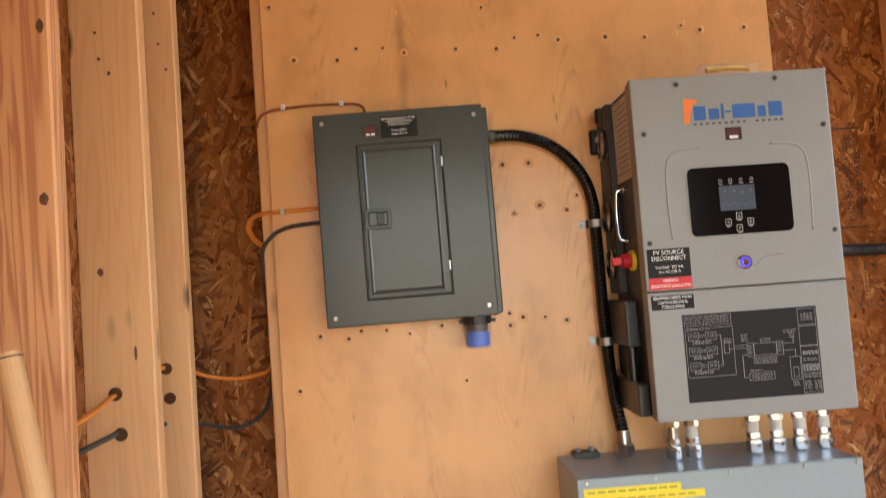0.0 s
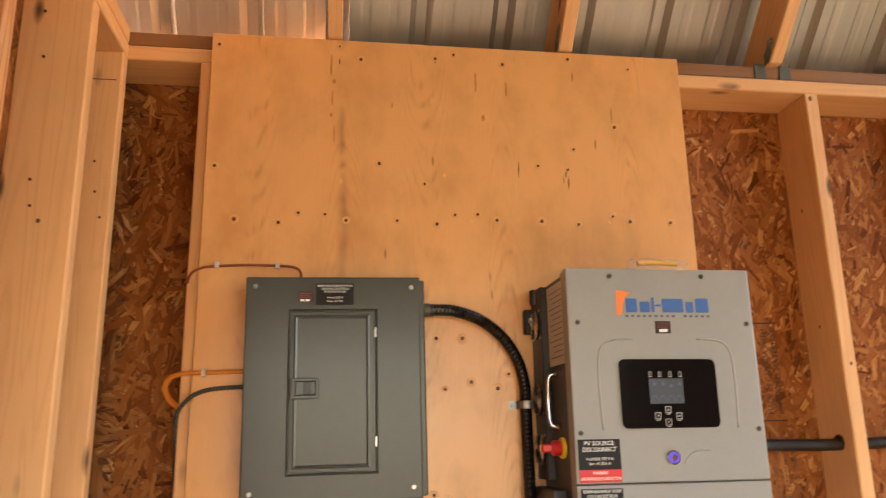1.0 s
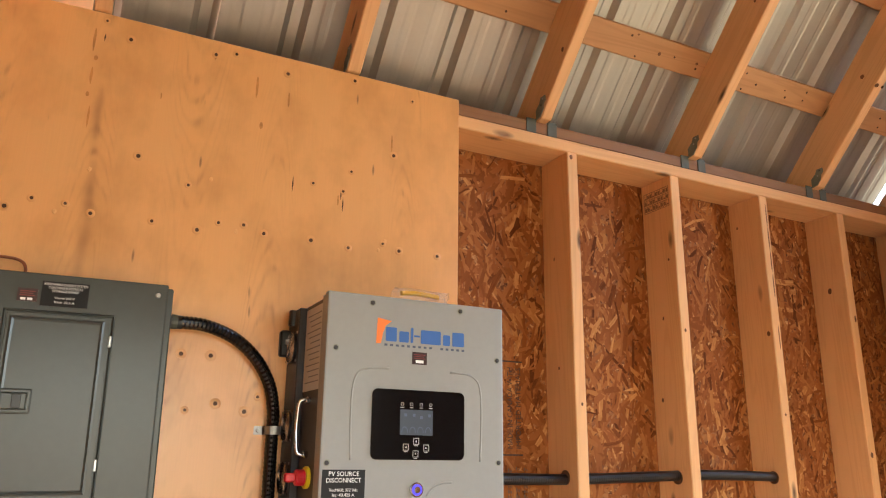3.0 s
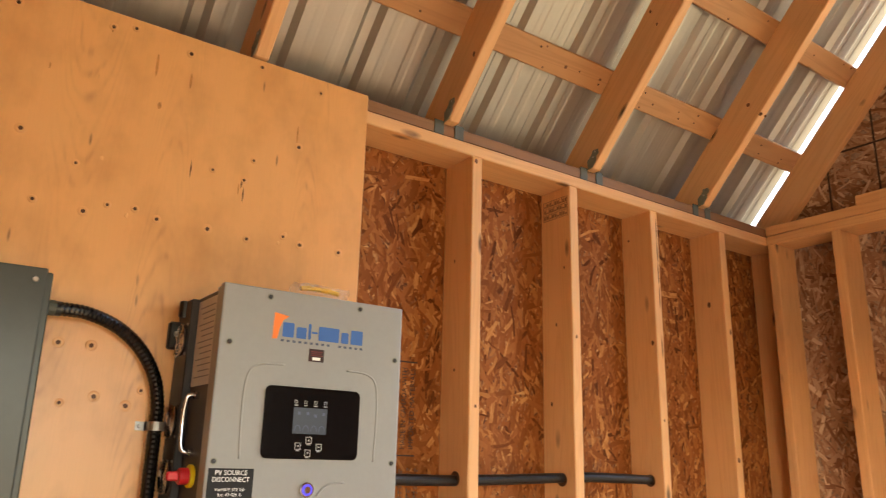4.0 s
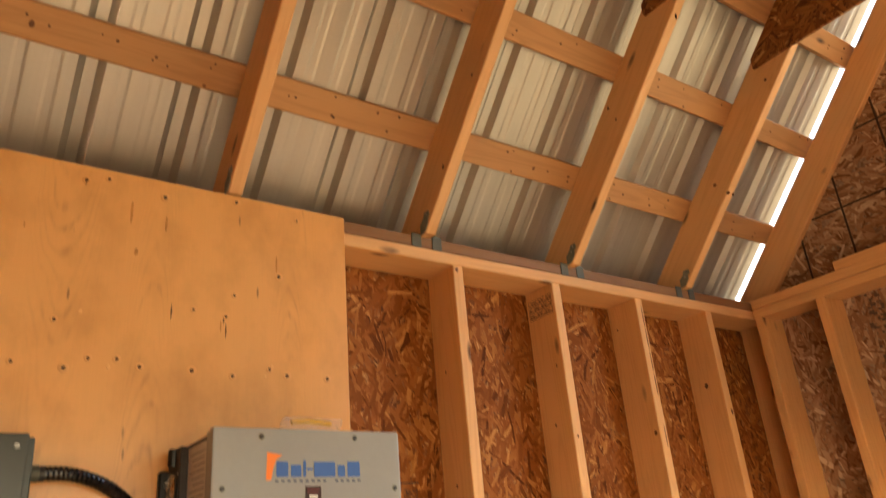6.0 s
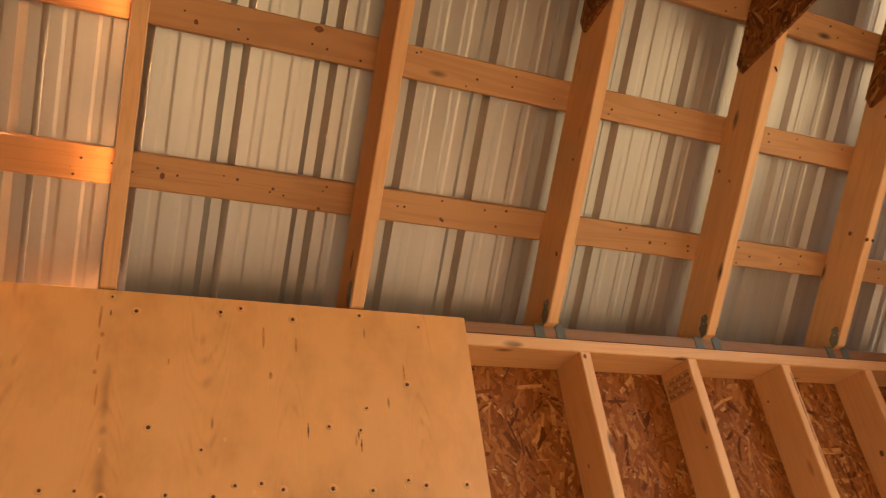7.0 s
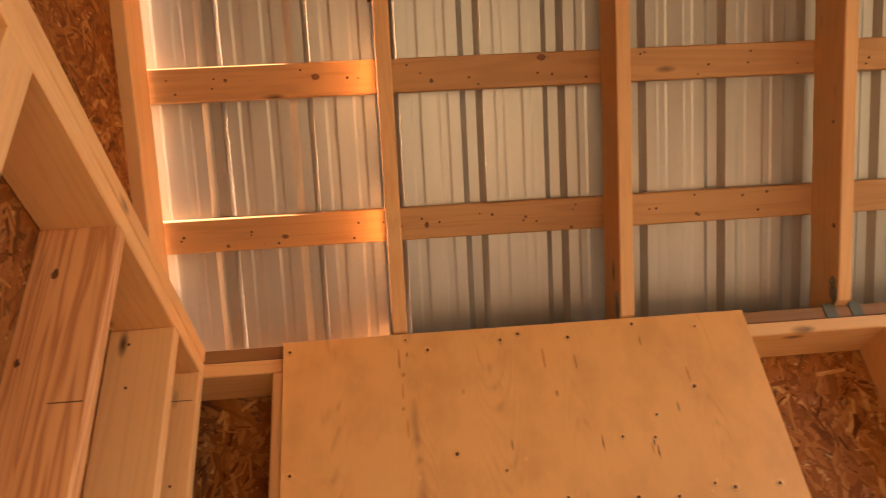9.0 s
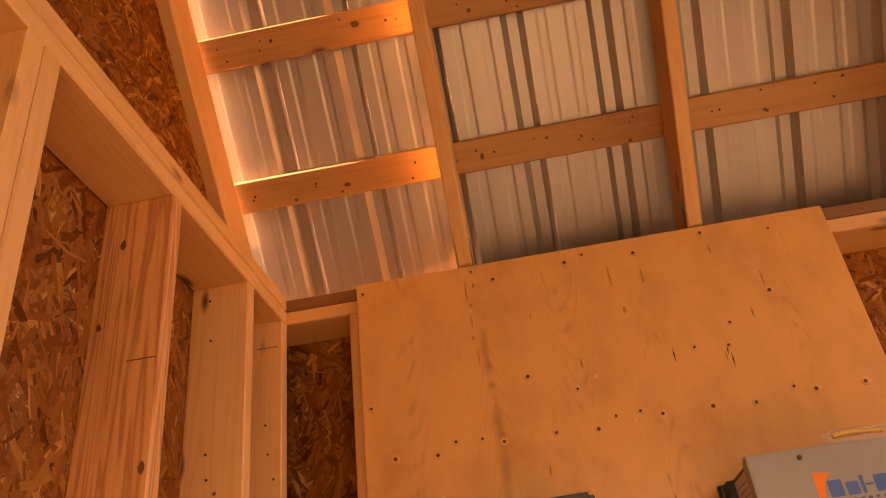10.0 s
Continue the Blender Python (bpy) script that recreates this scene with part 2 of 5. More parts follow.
def box(x0, x1, y0, y1, z0, z1, bevel=0.0, bm=None, seg=1):
    bm = bm or bmesh.new()
    mat = Matrix.Translation(((x0 + x1) / 2, (y0 + y1) / 2, (z0 + z1) / 2)) @ Matrix.Diagonal((abs(x1 - x0), abs(y1 - y0), abs(z1 - z0), 1))
    got = bmesh.ops.create_cube(bm, size=1, matrix=mat)
    if bevel:
        edges = list({e for v in got["verts"] for e in v.link_edges})
        bmesh.ops.bevel(bm, geom=edges, offset=bevel, segments=seg, affect="EDGES", profile=0.6)
    return bm


def prism(pts, x0, x1, bevel=0.0):
    """A (y, z) outline drawn out along x."""
    bm = bmesh.new()
    a = [bm.verts.new((x0, y, z)) for y, z in pts]
    b = [bm.verts.new((x1, y, z)) for y, z in pts]
    bm.faces.new(a)
    bm.faces.new(b[::-1])
    for i in range(len(pts)):
        j = (i + 1) % len(pts)
        bm.faces.new((a[i], b[i], b[j], a[j]))
    if bevel:
        bmesh.ops.bevel(bm, geom=bm.edges[:], offset=bevel, segments=1, affect="EDGES")
    return bm


def board(name, a, b, across, w, h, material, label="", category="", group="", kind="", parent=None):
    """A sawn board from a to b (centre line); across: the way of its width w; h: its thickness. Local x runs along it."""
    a, b, across = Vector(a), Vector(b), Vector(across).normalized()
    along = (b - a).normalized()
    third = along.cross(across).normalized()
    across = third.cross(along).normalized()
    m = Matrix((along, across, third)).transposed().to_4x4()
    m.translation = (a + b) / 2
    length = (b - a).length
    bm = box(-length / 2, length / 2, -w / 2, w / 2, -h / 2, h / 2, 0.003)
    ob = part(name, bm, material, parent, m=m)
    return tagged(ob, label, category, group, kind)


# ---- the shed: fitted sizes ----
XL, XR, YB, YF = -0.2, 3.14, 0.018, -2.73       # inner faces of the stud walls
DEEP, THICK = 0.14, 0.038                        # 2x6 studs
PLATE = 2.367                                    # underside of the top plates
TOP = 2.446                                      # top of the top plates
TH = radians(47)
CT, ST = math.cos(TH), math.sin(TH)
RIDGE = (YB + YF) / 2                            # y of the ridge
RAFTERS = [0.30 + 0.606 * k for k in range(5)]
GABLES = [-0.324, 3.271]
SLOT = {-0.324: 0.130, 3.271: 0.136}             # the gable ends stop this far above the rafters' lower edge, short of the sheet

ground = part("ground", box(-300, 300, -300, 300, -0.32, -0.30), M_ground)
tagged(ground, "dry grassy ground outside the shed", "ground", kind="structure")
floor = part("floor", box(XL - DEEP, XR + DEEP, YF - DEEP, YB + DEEP, -0.3, 0.0), M_floor)
tagged(floor, "bare plywood shed floor", "floor", kind="structure")


def sheathing(name, bm, label, m, material=None):
    """Board faces lie in the local xy plane."""
    ob = part(name, bm, material or M_osb, m=m)
    return tagged(ob, label, "wall", kind="structure")


STAND = Matrix(((1, 0, 0, 0), (0, 0, -1, 0), (0, 1, 0, 0), (0, 0, 0, 1)))      # local xy to world xz
SIDE = Matrix(((0, 0, 1, 0), (1, 0, 0, 0), (0, 1, 0, 0), (0, 0, 0, 1)))        # local xy to world yz


def roof_z(y, d):
    """Height of the line d above the rafters' lower edge, square to the slope."""
    return TOP + (-y if y > RIDGE else y - 2 * RIDGE) * math.tan(TH) + d / CT


def slope_pt(u, d):
    """(y, z) at u along the slope from the wall and d square to it."""
    return -u * CT + d * ST, TOP + u * ST + d * CT


# back wall
bm = box(XL - DEEP, XR + DEEP, 0, TOP + 0.01, -YB - DEEP - 0.011, -YB - DEEP)
wall_back = sheathing("wall_back", bm, "reddish brown strand board sheathing behind the studs", STAND)
STUDS_BACK = [-0.028 + 0.4064 * k for k in range(8)] + [XR + DEEP - THICK]
for x in STUDS_BACK:
    board("wall_stud", (x + THICK / 2, YB + DEEP / 2, 0.038), (x + THICK / 2, YB + DEEP / 2, PLATE), (0, 1, 0), DEEP, THICK, M_stud,
          "pale sawn softwood stud of the back wall", "stud", "studs of the back wall")
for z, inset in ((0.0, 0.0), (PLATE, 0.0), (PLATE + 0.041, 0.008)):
    board("wall_plate", (XL - DEEP, YB + DEEP / 2 + inset, z + 0.019), (XR + DEEP, YB + DEEP / 2 + inset, z + 0.019), (0, 1, 0), DEEP, THICK, M_stud if inset == 0 else M_plate_shade,
          "horizontal softwood plate of the back wall" if inset == 0 else "upper softwood plate of the back wall, coloured brown for shade", "wall plate", "plates of the back wall")

# left wall
bm = box(YF - DEEP, YB + DEEP, 0, TOP, XL - DEEP - 0.011, XL - DEEP)
wall_left = sheathing("wall_left", bm, "strand board sheathing of the side wall behind its studs", SIDE)
for k, y in enumerate([0.0, -0.230, -0.608, -1.01, -1.050, -1.42, -1.83, -2.24, -2.65]):
    board("wall_stud", (XL - DEEP / 2, y, 0.038), (XL - DEEP / 2, y, PLATE), (1, 0, 0), DEEP, THICK, M_fir if k == 2 else M_stud,
          "reddish fir stud of the side wall" if k == 2 else "pale sawn softwood stud of the side wall", "stud", "studs of the side wall")
for z in (PLATE, PLATE + 0.041):
    board("wall_plate", (XL - DEEP / 2, YF, z + 0.019), (XL - DEEP / 2, YB - 0.001, z + 0.019), (1, 0, 0), DEEP, THICK, M_stud,
          "horizontal softwood plate of the side wall", "wall plate", "plates of the side wall")

# right wall, open from DOOR_Y on
DOOR_Y, DOOR_Y2 = -0.86, -2.58
bm = box(DOOR_Y, YB + DEEP, 0, TOP, XR + DEEP, XR + DEEP + 0.011)
box(YF - DEEP, DOOR_Y2, 0, TOP, XR + DEEP, XR + DEEP + 0.011, bm=bm)
wall_right = sheathing("wall_right", bm, "greyish strand board sheathing beside the open doorway, paled for haze", SIDE, M_osb_haze)
for y in (-0.005, -0.274, -0.677, -0.841, -2.6):
    board("wall_stud", (XR + DEEP / 2, y, 0.038), (XR + DEEP / 2, y, PLATE), (1, 0, 0), DEEP, THICK, M_stud,
          "pale sawn softwood stud of the door wall", "stud", "studs of the door wall")
for y0, y1 in ((YB - 0.001, DOOR_Y), (DOOR_Y2, YF)):
    for z in (0.0, PLATE, PLATE + 0.041):
        board("wall_plate", (XR + DEEP / 2, y0, z + 0.019), (XR + DEEP / 2, y1, z + 0.019), (1, 0, 0), DEEP, THICK, M_stud,
              "horizontal softwood plate of the door wall", "wall plate", "plates of the door wall")
board("blocking", (XR + 0.03, -0.36, TOP + 0.019), (XR + 0.03, -0.60, TOP + 0.019), (1, 0, 0), 0.06, THICK, M_stud,
      "short softwood board nailed on the wall plate", "blocking")
board("blocking", (XR + 0.03, -0.60, TOP + 0.058), (XR + 0.03, -0.87, TOP + 0.058), (0, 0, 1), 0.115, 0.06, M_stud,
      "short softwood block standing on the wall plate", "blocking")

# front wall behind the camera's place, unseen; its doorway is added to light the room
FD0, FD1, FDZ = -0.10, 1.72, 2.0
bm = box(XL - DEEP, FD0, 0, TOP, -YF, -YF + 0.011)
box(FD1, XR + DEEP, 0, TOP, -YF, -YF + 0.011, bm=bm)
box(FD0, FD1, FDZ, TOP, -YF, -YF + 0.011, bm=bm)
wall_front = sheathing("wall_front", bm, "unseen strand board wall, its doorway added to let light in", STAND)

# gable ends above the plates
for name, x, cut in (("gable_left", XL - DEEP - 0.011, None), ("gable_right", XR + DEEP, DOOR_Y)):
    y0, y1 = YB + DEEP, YF - DEEP
    def gz(y):
        # the unseen front half reaches up to the sheet to block the sun
        return roof_z(y, SLOT[GABLES[0] if cut is None else GABLES[1]] if y > RIDGE - 0.05 else 0.176)
    if cut is None:
        outlines = [[(y0, TOP), (y0, gz(y0)), (RIDGE, gz(RIDGE)), (RIDGE - 0.06, gz(RIDGE - 0.06)), (y1, gz(y1)), (y1, TOP)]]
    else:
        outlines = [[(y0, TOP), (y0, gz(y0)), (cut, gz(cut)), (cut, TOP)], [(DOOR_Y2, TOP), (DOOR_Y2, gz(DOOR_Y2)), (y1, gz(y1)), (y1, TOP)]]
    bm = bmesh.new()
    for o in outlines:
        lo = [bm.verts.new((y, z, x)) for y, z in o]
        hi = [bm.verts.new((y, z, x + 0.011)) for y, z in o]
        bm.faces.new(lo)
        bm.faces.new(hi[::-1])
        for i in range(len(o)):
            j = (i + 1) % len(o)
            bm.faces.new((lo[i], hi[i], hi[j], lo[j]))
    sheathing(name, bm, "strand board sheathing of the gable end", SIDE, M_osb if cut is None else M_osb_haze)


# ---- roof ----
def rafter(x, front=False, tail=0.30, deep=DEEP):
    """A 2x6 rafter with a seat cut on the plate, as local x along its lower edge."""
    end = -RIDGE / CT
    # local frame: u along the slope, d square to it
    pts = [(0.0, 0.0), (end, 0.0), (end + deep * math.tan(TH), deep), (-tail, deep), (-tail, min(deep - 0.02, DEEP * ST)), (-DEEP * CT, min(deep - 0.02, DEEP * ST))]
    bm = bmesh.new()
    a = [bm.verts.new((u, -THICK / 2, d)) for u, d in pts]
    b = [bm.verts.new((u, THICK / 2, d)) for u, d in pts]
    bm.faces.new(a)
    bm.faces.new(b[::-1])
    for i in range(len(pts)):
        j = (i + 1) % len(pts)
        bm.faces.new((a[i], b[i], b[j], a[j]))
    bmesh.ops.recalc_face_normals(bm, faces=bm.faces)
    bmesh.ops.bevel(bm, geom=bm.edges[:], offset=0.003, segments=1, affect="EDGES")
    ux, uz = (0, -CT, ST), (0, ST, CT)
    m = Matrix((ux, (1, 0, 0), uz)).transposed().to_4x4()
    m.translation = (x, 0, TOP)
    if front:
        m = Matrix.Translation((0, 2 * RIDGE, 0)) @ Matrix.Diagonal((1, -1, 1, 1)) @ m
    ob = part("rafter", bm, M_rafter, m=m)
    return tagged(ob, "orange-brown sawn softwood rafter seated on the wall plate", "rafter", "rafters")


for x in RAFTERS + GABLES:
    rafter(x, tail=-0.10 if x < 0 else 0.30, deep=SLOT.get(x, DEEP))
    rafter(x, True)
END = -RIDGE / CT
PURLINS = []
for k in range(-1, 5):
    u = 0.266 + 0.398 * k
    for front in (False, True):
        y, z = slope_pt(u, DEEP + THICK / 2 + 0.001)
        if front:
            y = 2 * RIDGE - y
        for x0, x1 in ((-0.352, 1.53), (1.532, 3.295)):
            purlin = board("purlin", (x0, y, z), (x1, y, z), (0, -CT if not front else CT, ST), 0.089, THICK, M_purlin,
                           "flat brown softwood purlin nailed over the rafters", "purlin", "purlins")
            if not front and 0 <= k <= 2:
                PURLINS.append((purlin, x0, x1))


def roofing(front):
    """Ribbed metal sheet; local x along the building, y up the slope."""
    prof = []
    x = 0.536 - 0.2305 * 5
    while x < 3.6:
        prof += [(x - 0.032, 0), (x - 0.014, 0.019), (x + 0.014, 0.019), (x + 0.032, 0)]
        for o in (0.077, 0.153):
            prof += [(x + o - 0.016, 0), (x + o - 0.008, 0.0013), (x + o + 0.008, 0.0013), (x + o + 0.016, 0)]
        x += 0.2305
    prof = [p for p in prof if -0.365 < p[0] < 3.332]
    u0, u1 = -0.36, END + (DEEP + THICK + 0.003) * math.tan(TH)
    bm = bmesh.new()
    rows = []
    for dz in (0.0, 0.0007):
        rows.append([[bm.verts.new((px, u, pz + dz)) for px, pz in prof] for u in (u0, u1)])
    for r in rows:
        for i in range(len(prof) - 1):
            bm.faces.new((r[0][i], r[0][i + 1], r[1][i + 1], r[1][i]))
    uy, uz = (0, -CT, ST), (0, ST, CT)
    m = Matrix(((1, 0, 0), uy, uz)).transposed().to_4x4()
    y, z = slope_pt(0, DEEP + THICK + 0.003)
    m.translation = (0, y, z)
    if front:
        m = Matrix.Translation((0, 2 * RIDGE, 0)) @ Matrix.Diagonal((1, -1, 1, 1)) @ m
    ob = part("roof_sheet", bm, M_roof, m=m)
    return tagged(ob, "ribbed galvanised metal roof sheet, underside bare", "roof", kind="structure")


roofing(False)
roofing(True)
# unseen soffit, added to keep light out of the eaves past the first bay
bm = box(RAFTERS[0], 3.30, YB + DEEP + 0.012, 0.36, TOP - 0.012, TOP)
box(RAFTERS[0], 3.30, 0.345, 0.36, TOP - 0.1, TOP - 0.013, bm=bm)
soffit = part("soffit", bm, M_osb)
tagged(soffit, "unseen strand board soffit that keeps light out of the eaves", "soffit", kind="structure")

# ---- the plywood sheet ----
ply = part("plywood_panel", box(0, 1.219, 0.0, 0.018, 0.0, 2.44, 0.001), M_ply)
tagged(ply, "sanded tan plywood sheet screwed over the studs", "plywood")

# gusset plates near the ridge
def gusset(x, cut=None):
    z0, y0 = 3.14, -0.50
    y1 = 2 * RIDGE - y0 if cut is None else cut
    top = [(y0, roof_z(y0, DEEP - 0.004))]
    top += [(RIDGE, roof_z(RIDGE, DEEP - 0.01))] if cut is None else []
    top += [(y1, roof_z(y1, DEEP - 0.004))]
    o = [(y0, z0)] + top + [(y1, z0)]
    bm = bmesh.new()
    lo = [bm.verts.new((y, z, 0)) for y, z in o]
    hi = [bm.verts.new((y, z, 0.011)) for y, z in o]
    bm.faces.new(lo)
    bm.faces.new(hi[::-1])
    for i in range(len(o)):
        j = (i + 1) % len(o)
        bm.faces.new((lo[i], hi[i], hi[j], lo[j]))
    ob = part("gusset", bm, M_osb, m=Matrix.Translation((x, 0, 0)) @ SIDE)
    tagged(ob, "strand board gusset tying the rafters below the ridge", "gusset", "roof gussets")


for x in RAFTERS:
    gusset(x - THICK / 2 - 0.012)

# ---- materials of the things ----
M_grey = plain("dark_grey_enamel", (0.058, 0.066, 0.061), 0.26, 0, 0.05, 60.0, 0.03, 0.38)
M_inv = plain("light_grey_paint", (0.265, 0.265, 0.255), 0.40, 0, 0.04, 80.0, 0.03)
M_way = plain("blue_grey_enamel", (0.29, 0.345, 0.345), 0.36, 0, 0.05, 60.0, 0.03)
M_black = plain("black_plastic", (0.008, 0.008, 0.009), 0.33, 0, 0.2)
M_hose = plain("glossy_black_hose", (0.006, 0.006, 0.007), 0.2, 0, 0.2)
M_char = plain("charcoal_steel", (0.045, 0.045, 0.05), 0.45, 0.3, 0.15)
M_gloss = plain("glossy_black_acrylic", (0.004, 0.004, 0.005), 0.13, 0, 0.1, 20.0, 0.0, 0.2)
M_steel = plain("bright_zinc_steel", (0.46, 0.46, 0.45), 0.28, 1.0, 0.12)
M_chrome = plain("polished_steel", (0.62, 0.62, 0.62), 0.12, 1.0, 0.06)
M_screw = plain("rusty_screw_steel", (0.095, 0.042, 0.02), 0.5, 0.4, 0.3)
M_white = plain("white_print", (0.78, 0.78, 0.76), 0.55, 0, 0.03)
M_paper = plain("worn_white_label", (0.52, 0.50, 0.47), 0.5, 0, 0.08)
M_faint = plain("dim_white_print", (0.21, 0.21, 0.207), 0.55, 0, 0.1)
M_label = plain("black_label", (0.010, 0.010, 0.011), 0.5, 0, 0.1, 30.0, 0.02, 0.25)
M_red = plain("red_plastic", (0.62, 0.02, 0.03), 0.38, 0, 0.08)
M_maroon = plain("maroon_sticker", (0.030, 0.006, 0.005), 0.35, 0, 0.15)
M_yellow = plain("yellow_plastic", (0.85, 0.66, 0.03), 0.42, 0, 0.05)
M_orange = plain("orange_print", (0.86, 0.20, 0.03), 0.45, 0, 0.04)
M_blue = plain("blue_print", (0.02, 0.11, 0.36), 0.45, 0, 0.05)
M_navy = plain("slate_print", (0.06, 0.08, 0.12), 0.5, 0, 0.05)
M_cable = plain("orange_cable_jacket", (0.78, 0.25, 0.03), 0.45, 0, 0.1)
M_brown = plain("brown_cable_jacket", (0.26, 0.075, 0.03), 0.5, 0, 0.15)
# pipe grey raised to carry some of the doorway haze
M_pvc = plain("grey_pvc", (0.42, 0.45, 0.46), 0.42, 0, 0.06)
M_pvc_dark = plain("dark_grey_pvc", (0.16, 0.18, 0.18), 0.45, 0, 0.1)
M_pale = plain("white_nylon", (0.58, 0.55, 0.50), 0.5, 0, 0.05)
M_olive = plain("faded_ink", (0.34, 0.26, 0.03), 0.5, 0, 0.2)
M_ink = plain("stamp_ink", (0.045, 0.02, 0.012), 0.7, 0, 0.3)
M_strip = plain("amber_plastic", (0.80, 0.42, 0.015), 0.35, 0, 0.1)
M_dullred = plain("dull_red_print", (0.20, 0.02, 0.018), 0.45, 0, 0.1)
M_stamp = plain("faded_brown_ink", (0.27, 0.14, 0.075), 0.7, 0, 0.3)
M_strap = plain("dull_zinc_strap", (0.36, 0.36, 0.35), 0.42, 1.0, 0.15)
M_armour = plain("dark_grey_armour", (0.050, 0.048, 0.042), 0.45, 0.0, 0.25)
M_zinc = plain("dull_zinc", (0.20, 0.205, 0.165), 0.55, 0.0, 0.3)
# black ink lightened for haze on the door wall; faint back wall print shares it
M_soft_ink = plain("softened_black_ink", (0.11, 0.065, 0.045), 0.7, 0, 0.3)
M_knot = plain("dark_knot_wood", (0.16, 0.060, 0.022), 0.6, 0, 0.5, 90.0)
M_pitch = plain("brown_pitch", (0.58, 0.245, 0.075), 0.5, 0, 0.35, 120.0)
M_pole = lumber("handle_wood", (0.66, 0.37, 0.16), (0.48, 0.23, 0.085), (0.2, 0.1, 0.05))
M_torn = plain("torn_veneer", (0.80, 0.45, 0.20), 0.7, 0, 0.12)
M_blueplastic = plain("blue_plastic", (0.006, 0.12, 0.66), 0.3, 0, 0.1)


def glowing(name, color, strength):
    m = Mat(name, 0.3)
    dim = tuple(0.2 * c for c in color)
    m.b.inputs["Emission Color"].default_value = (*color, 1)
    m.b.inputs["Emission Strength"].default_value = strength
    return m.done(dim)


M_lcd = glowing("lit_display", (0.13, 0.17, 0.22), 0.012)
M_led = glowing("lit_blue_ring", (0.10, 0.08, 0.95), 0.06)
M_clear = Mat("clear_plastic", 0.12)
M_clear.b.inputs["Alpha"].default_value = 0.10
M_clear = M_clear.done((0.92, 0.90, 0.86))
M_film = Mat("thin_plastic_film", 0.1)
M_film.b.inputs["Alpha"].default_value = 0.14
M_film = M_film.done((0.92, 0.90, 0.86))


# ---- shaping helpers ----
def cyl(r, depth, axis="y", seg=20, r2=None, bm=None, at=(0, 0, 0), bevel=0.0):
    bm = bm or bmesh.new()
    turn = {"z": Matrix.Identity(4), "y": Matrix.Rotation(radians(90), 4, "X"), "x": Matrix.Rotation(radians(90), 4, "Y")}[axis]
    got = bmesh.ops.create_cone(bm, cap_ends=True, segments=seg, radius1=r, radius2=r if r2 is None else r2, depth=depth, matrix=Matrix.Translation(at) @ turn)
    if bevel:
        edges = [e for e in {e for v in got["verts"] for e in v.link_edges} if len(e.link_faces) == 2 and any(len(f.verts) > 4 for f in e.link_faces)]
        bmesh.ops.bevel(bm, geom=edges, offset=bevel, segments=2, affect="EDGES")
    return bm


def rounded(x0, x1, z0, z1, y0, y1, r, seg=6, bevel=0.0):
    """A plate in the xz plane with round corners, from y0 (front) to y1."""
    pts = []
    for cx, cz, a0 in ((x1 - r, z1 - r, 0), (x0 + r, z1 - r, 90), (x0 + r, z0 + r, 180), (x1 - r, z0 + r, 270)):
        for k in range(seg + 1):
            a = radians(a0 + 90 * k / seg)
            pts.append((cx + r * math.cos(a), cz + r * math.sin(a)))
    bm = bmesh.new()
    f = [bm.verts.new((x, y0, z)) for x, z in pts]
    b = [bm.verts.new((x, y1, z)) for x, z in pts]
    front = bm.faces.new(f)
    bm.faces.new(b[::-1])
    for i in range(len(pts)):
        j = (i + 1) % len(pts)
        bm.faces.new((f[i], b[i], b[j], f[j]))
    if bevel:
        bmesh.ops.bevel(bm, geom=list(front.edges), offset=bevel, segments=2, affect="EDGES")
    return bm


def smooth_path(pts, n=10):
    pts = [Vector(p) for p in pts]
    ext = [2 * pts[0] - pts[1]] + pts + [2 * pts[-1] - pts[-2]]
    out = []
    for i in range(1, len(ext) - 2):
        p0, p1, p2, p3 = ext[i - 1 : i + 3]
        for k in range(n):
            t = k / n
            out.append(0.5 * (2 * p1 + (p2 - p0) * t + (2 * p0 - 5 * p1 + 4 * p2 - p3) * t * t + (3 * p1 - p0 - 3 * p2 + p3) * t ** 3))
    return out + [pts[-1]]


def tube(pts, r, seg=12, n=10, ripple=0.0, pitch=0.006, flat=1.0, close=True):
    """A pipe along a smooth path; ripple: rings of that height, pitch apart."""
    path = smooth_path(pts, n)
    if ripple:
        fine, rest = [path[0]], pitch / 2
        for a, b in zip(path, path[1:]):
            d = (b - a).length
            while rest <= d:
                fine.append(a.lerp(b, rest / d))
                rest += pitch / 2
            rest -= d
        path = fine
    bm = bmesh.new()
    rings, up = [], Vector((0.13, 0.2, 0.97))
    for i, p in enumerate(path):
        d = (path[min(i + 1, len(path) - 1)] - path[max(i - 1, 0)]).normalized()
        side = d.cross(up).normalized()
        up = side.cross(d).normalized()
        rr = r + (ripple if i % 2 else 0)
        rings.append([bm.verts.new(p + rr * (math.cos(a) * side + flat * math.sin(a) * up)) for a in (2 * math.pi * k / seg for k in range(seg))])
    for a, b in zip(rings, rings[1:]):
        for k in range(seg):
            bm.faces.new((a[k], a[(k + 1) % seg], b[(k + 1) % seg], b[k]))
    if close:
        bm.faces.new(rings[0][::-1])
        bm.faces.new(rings[-1])
    return bm


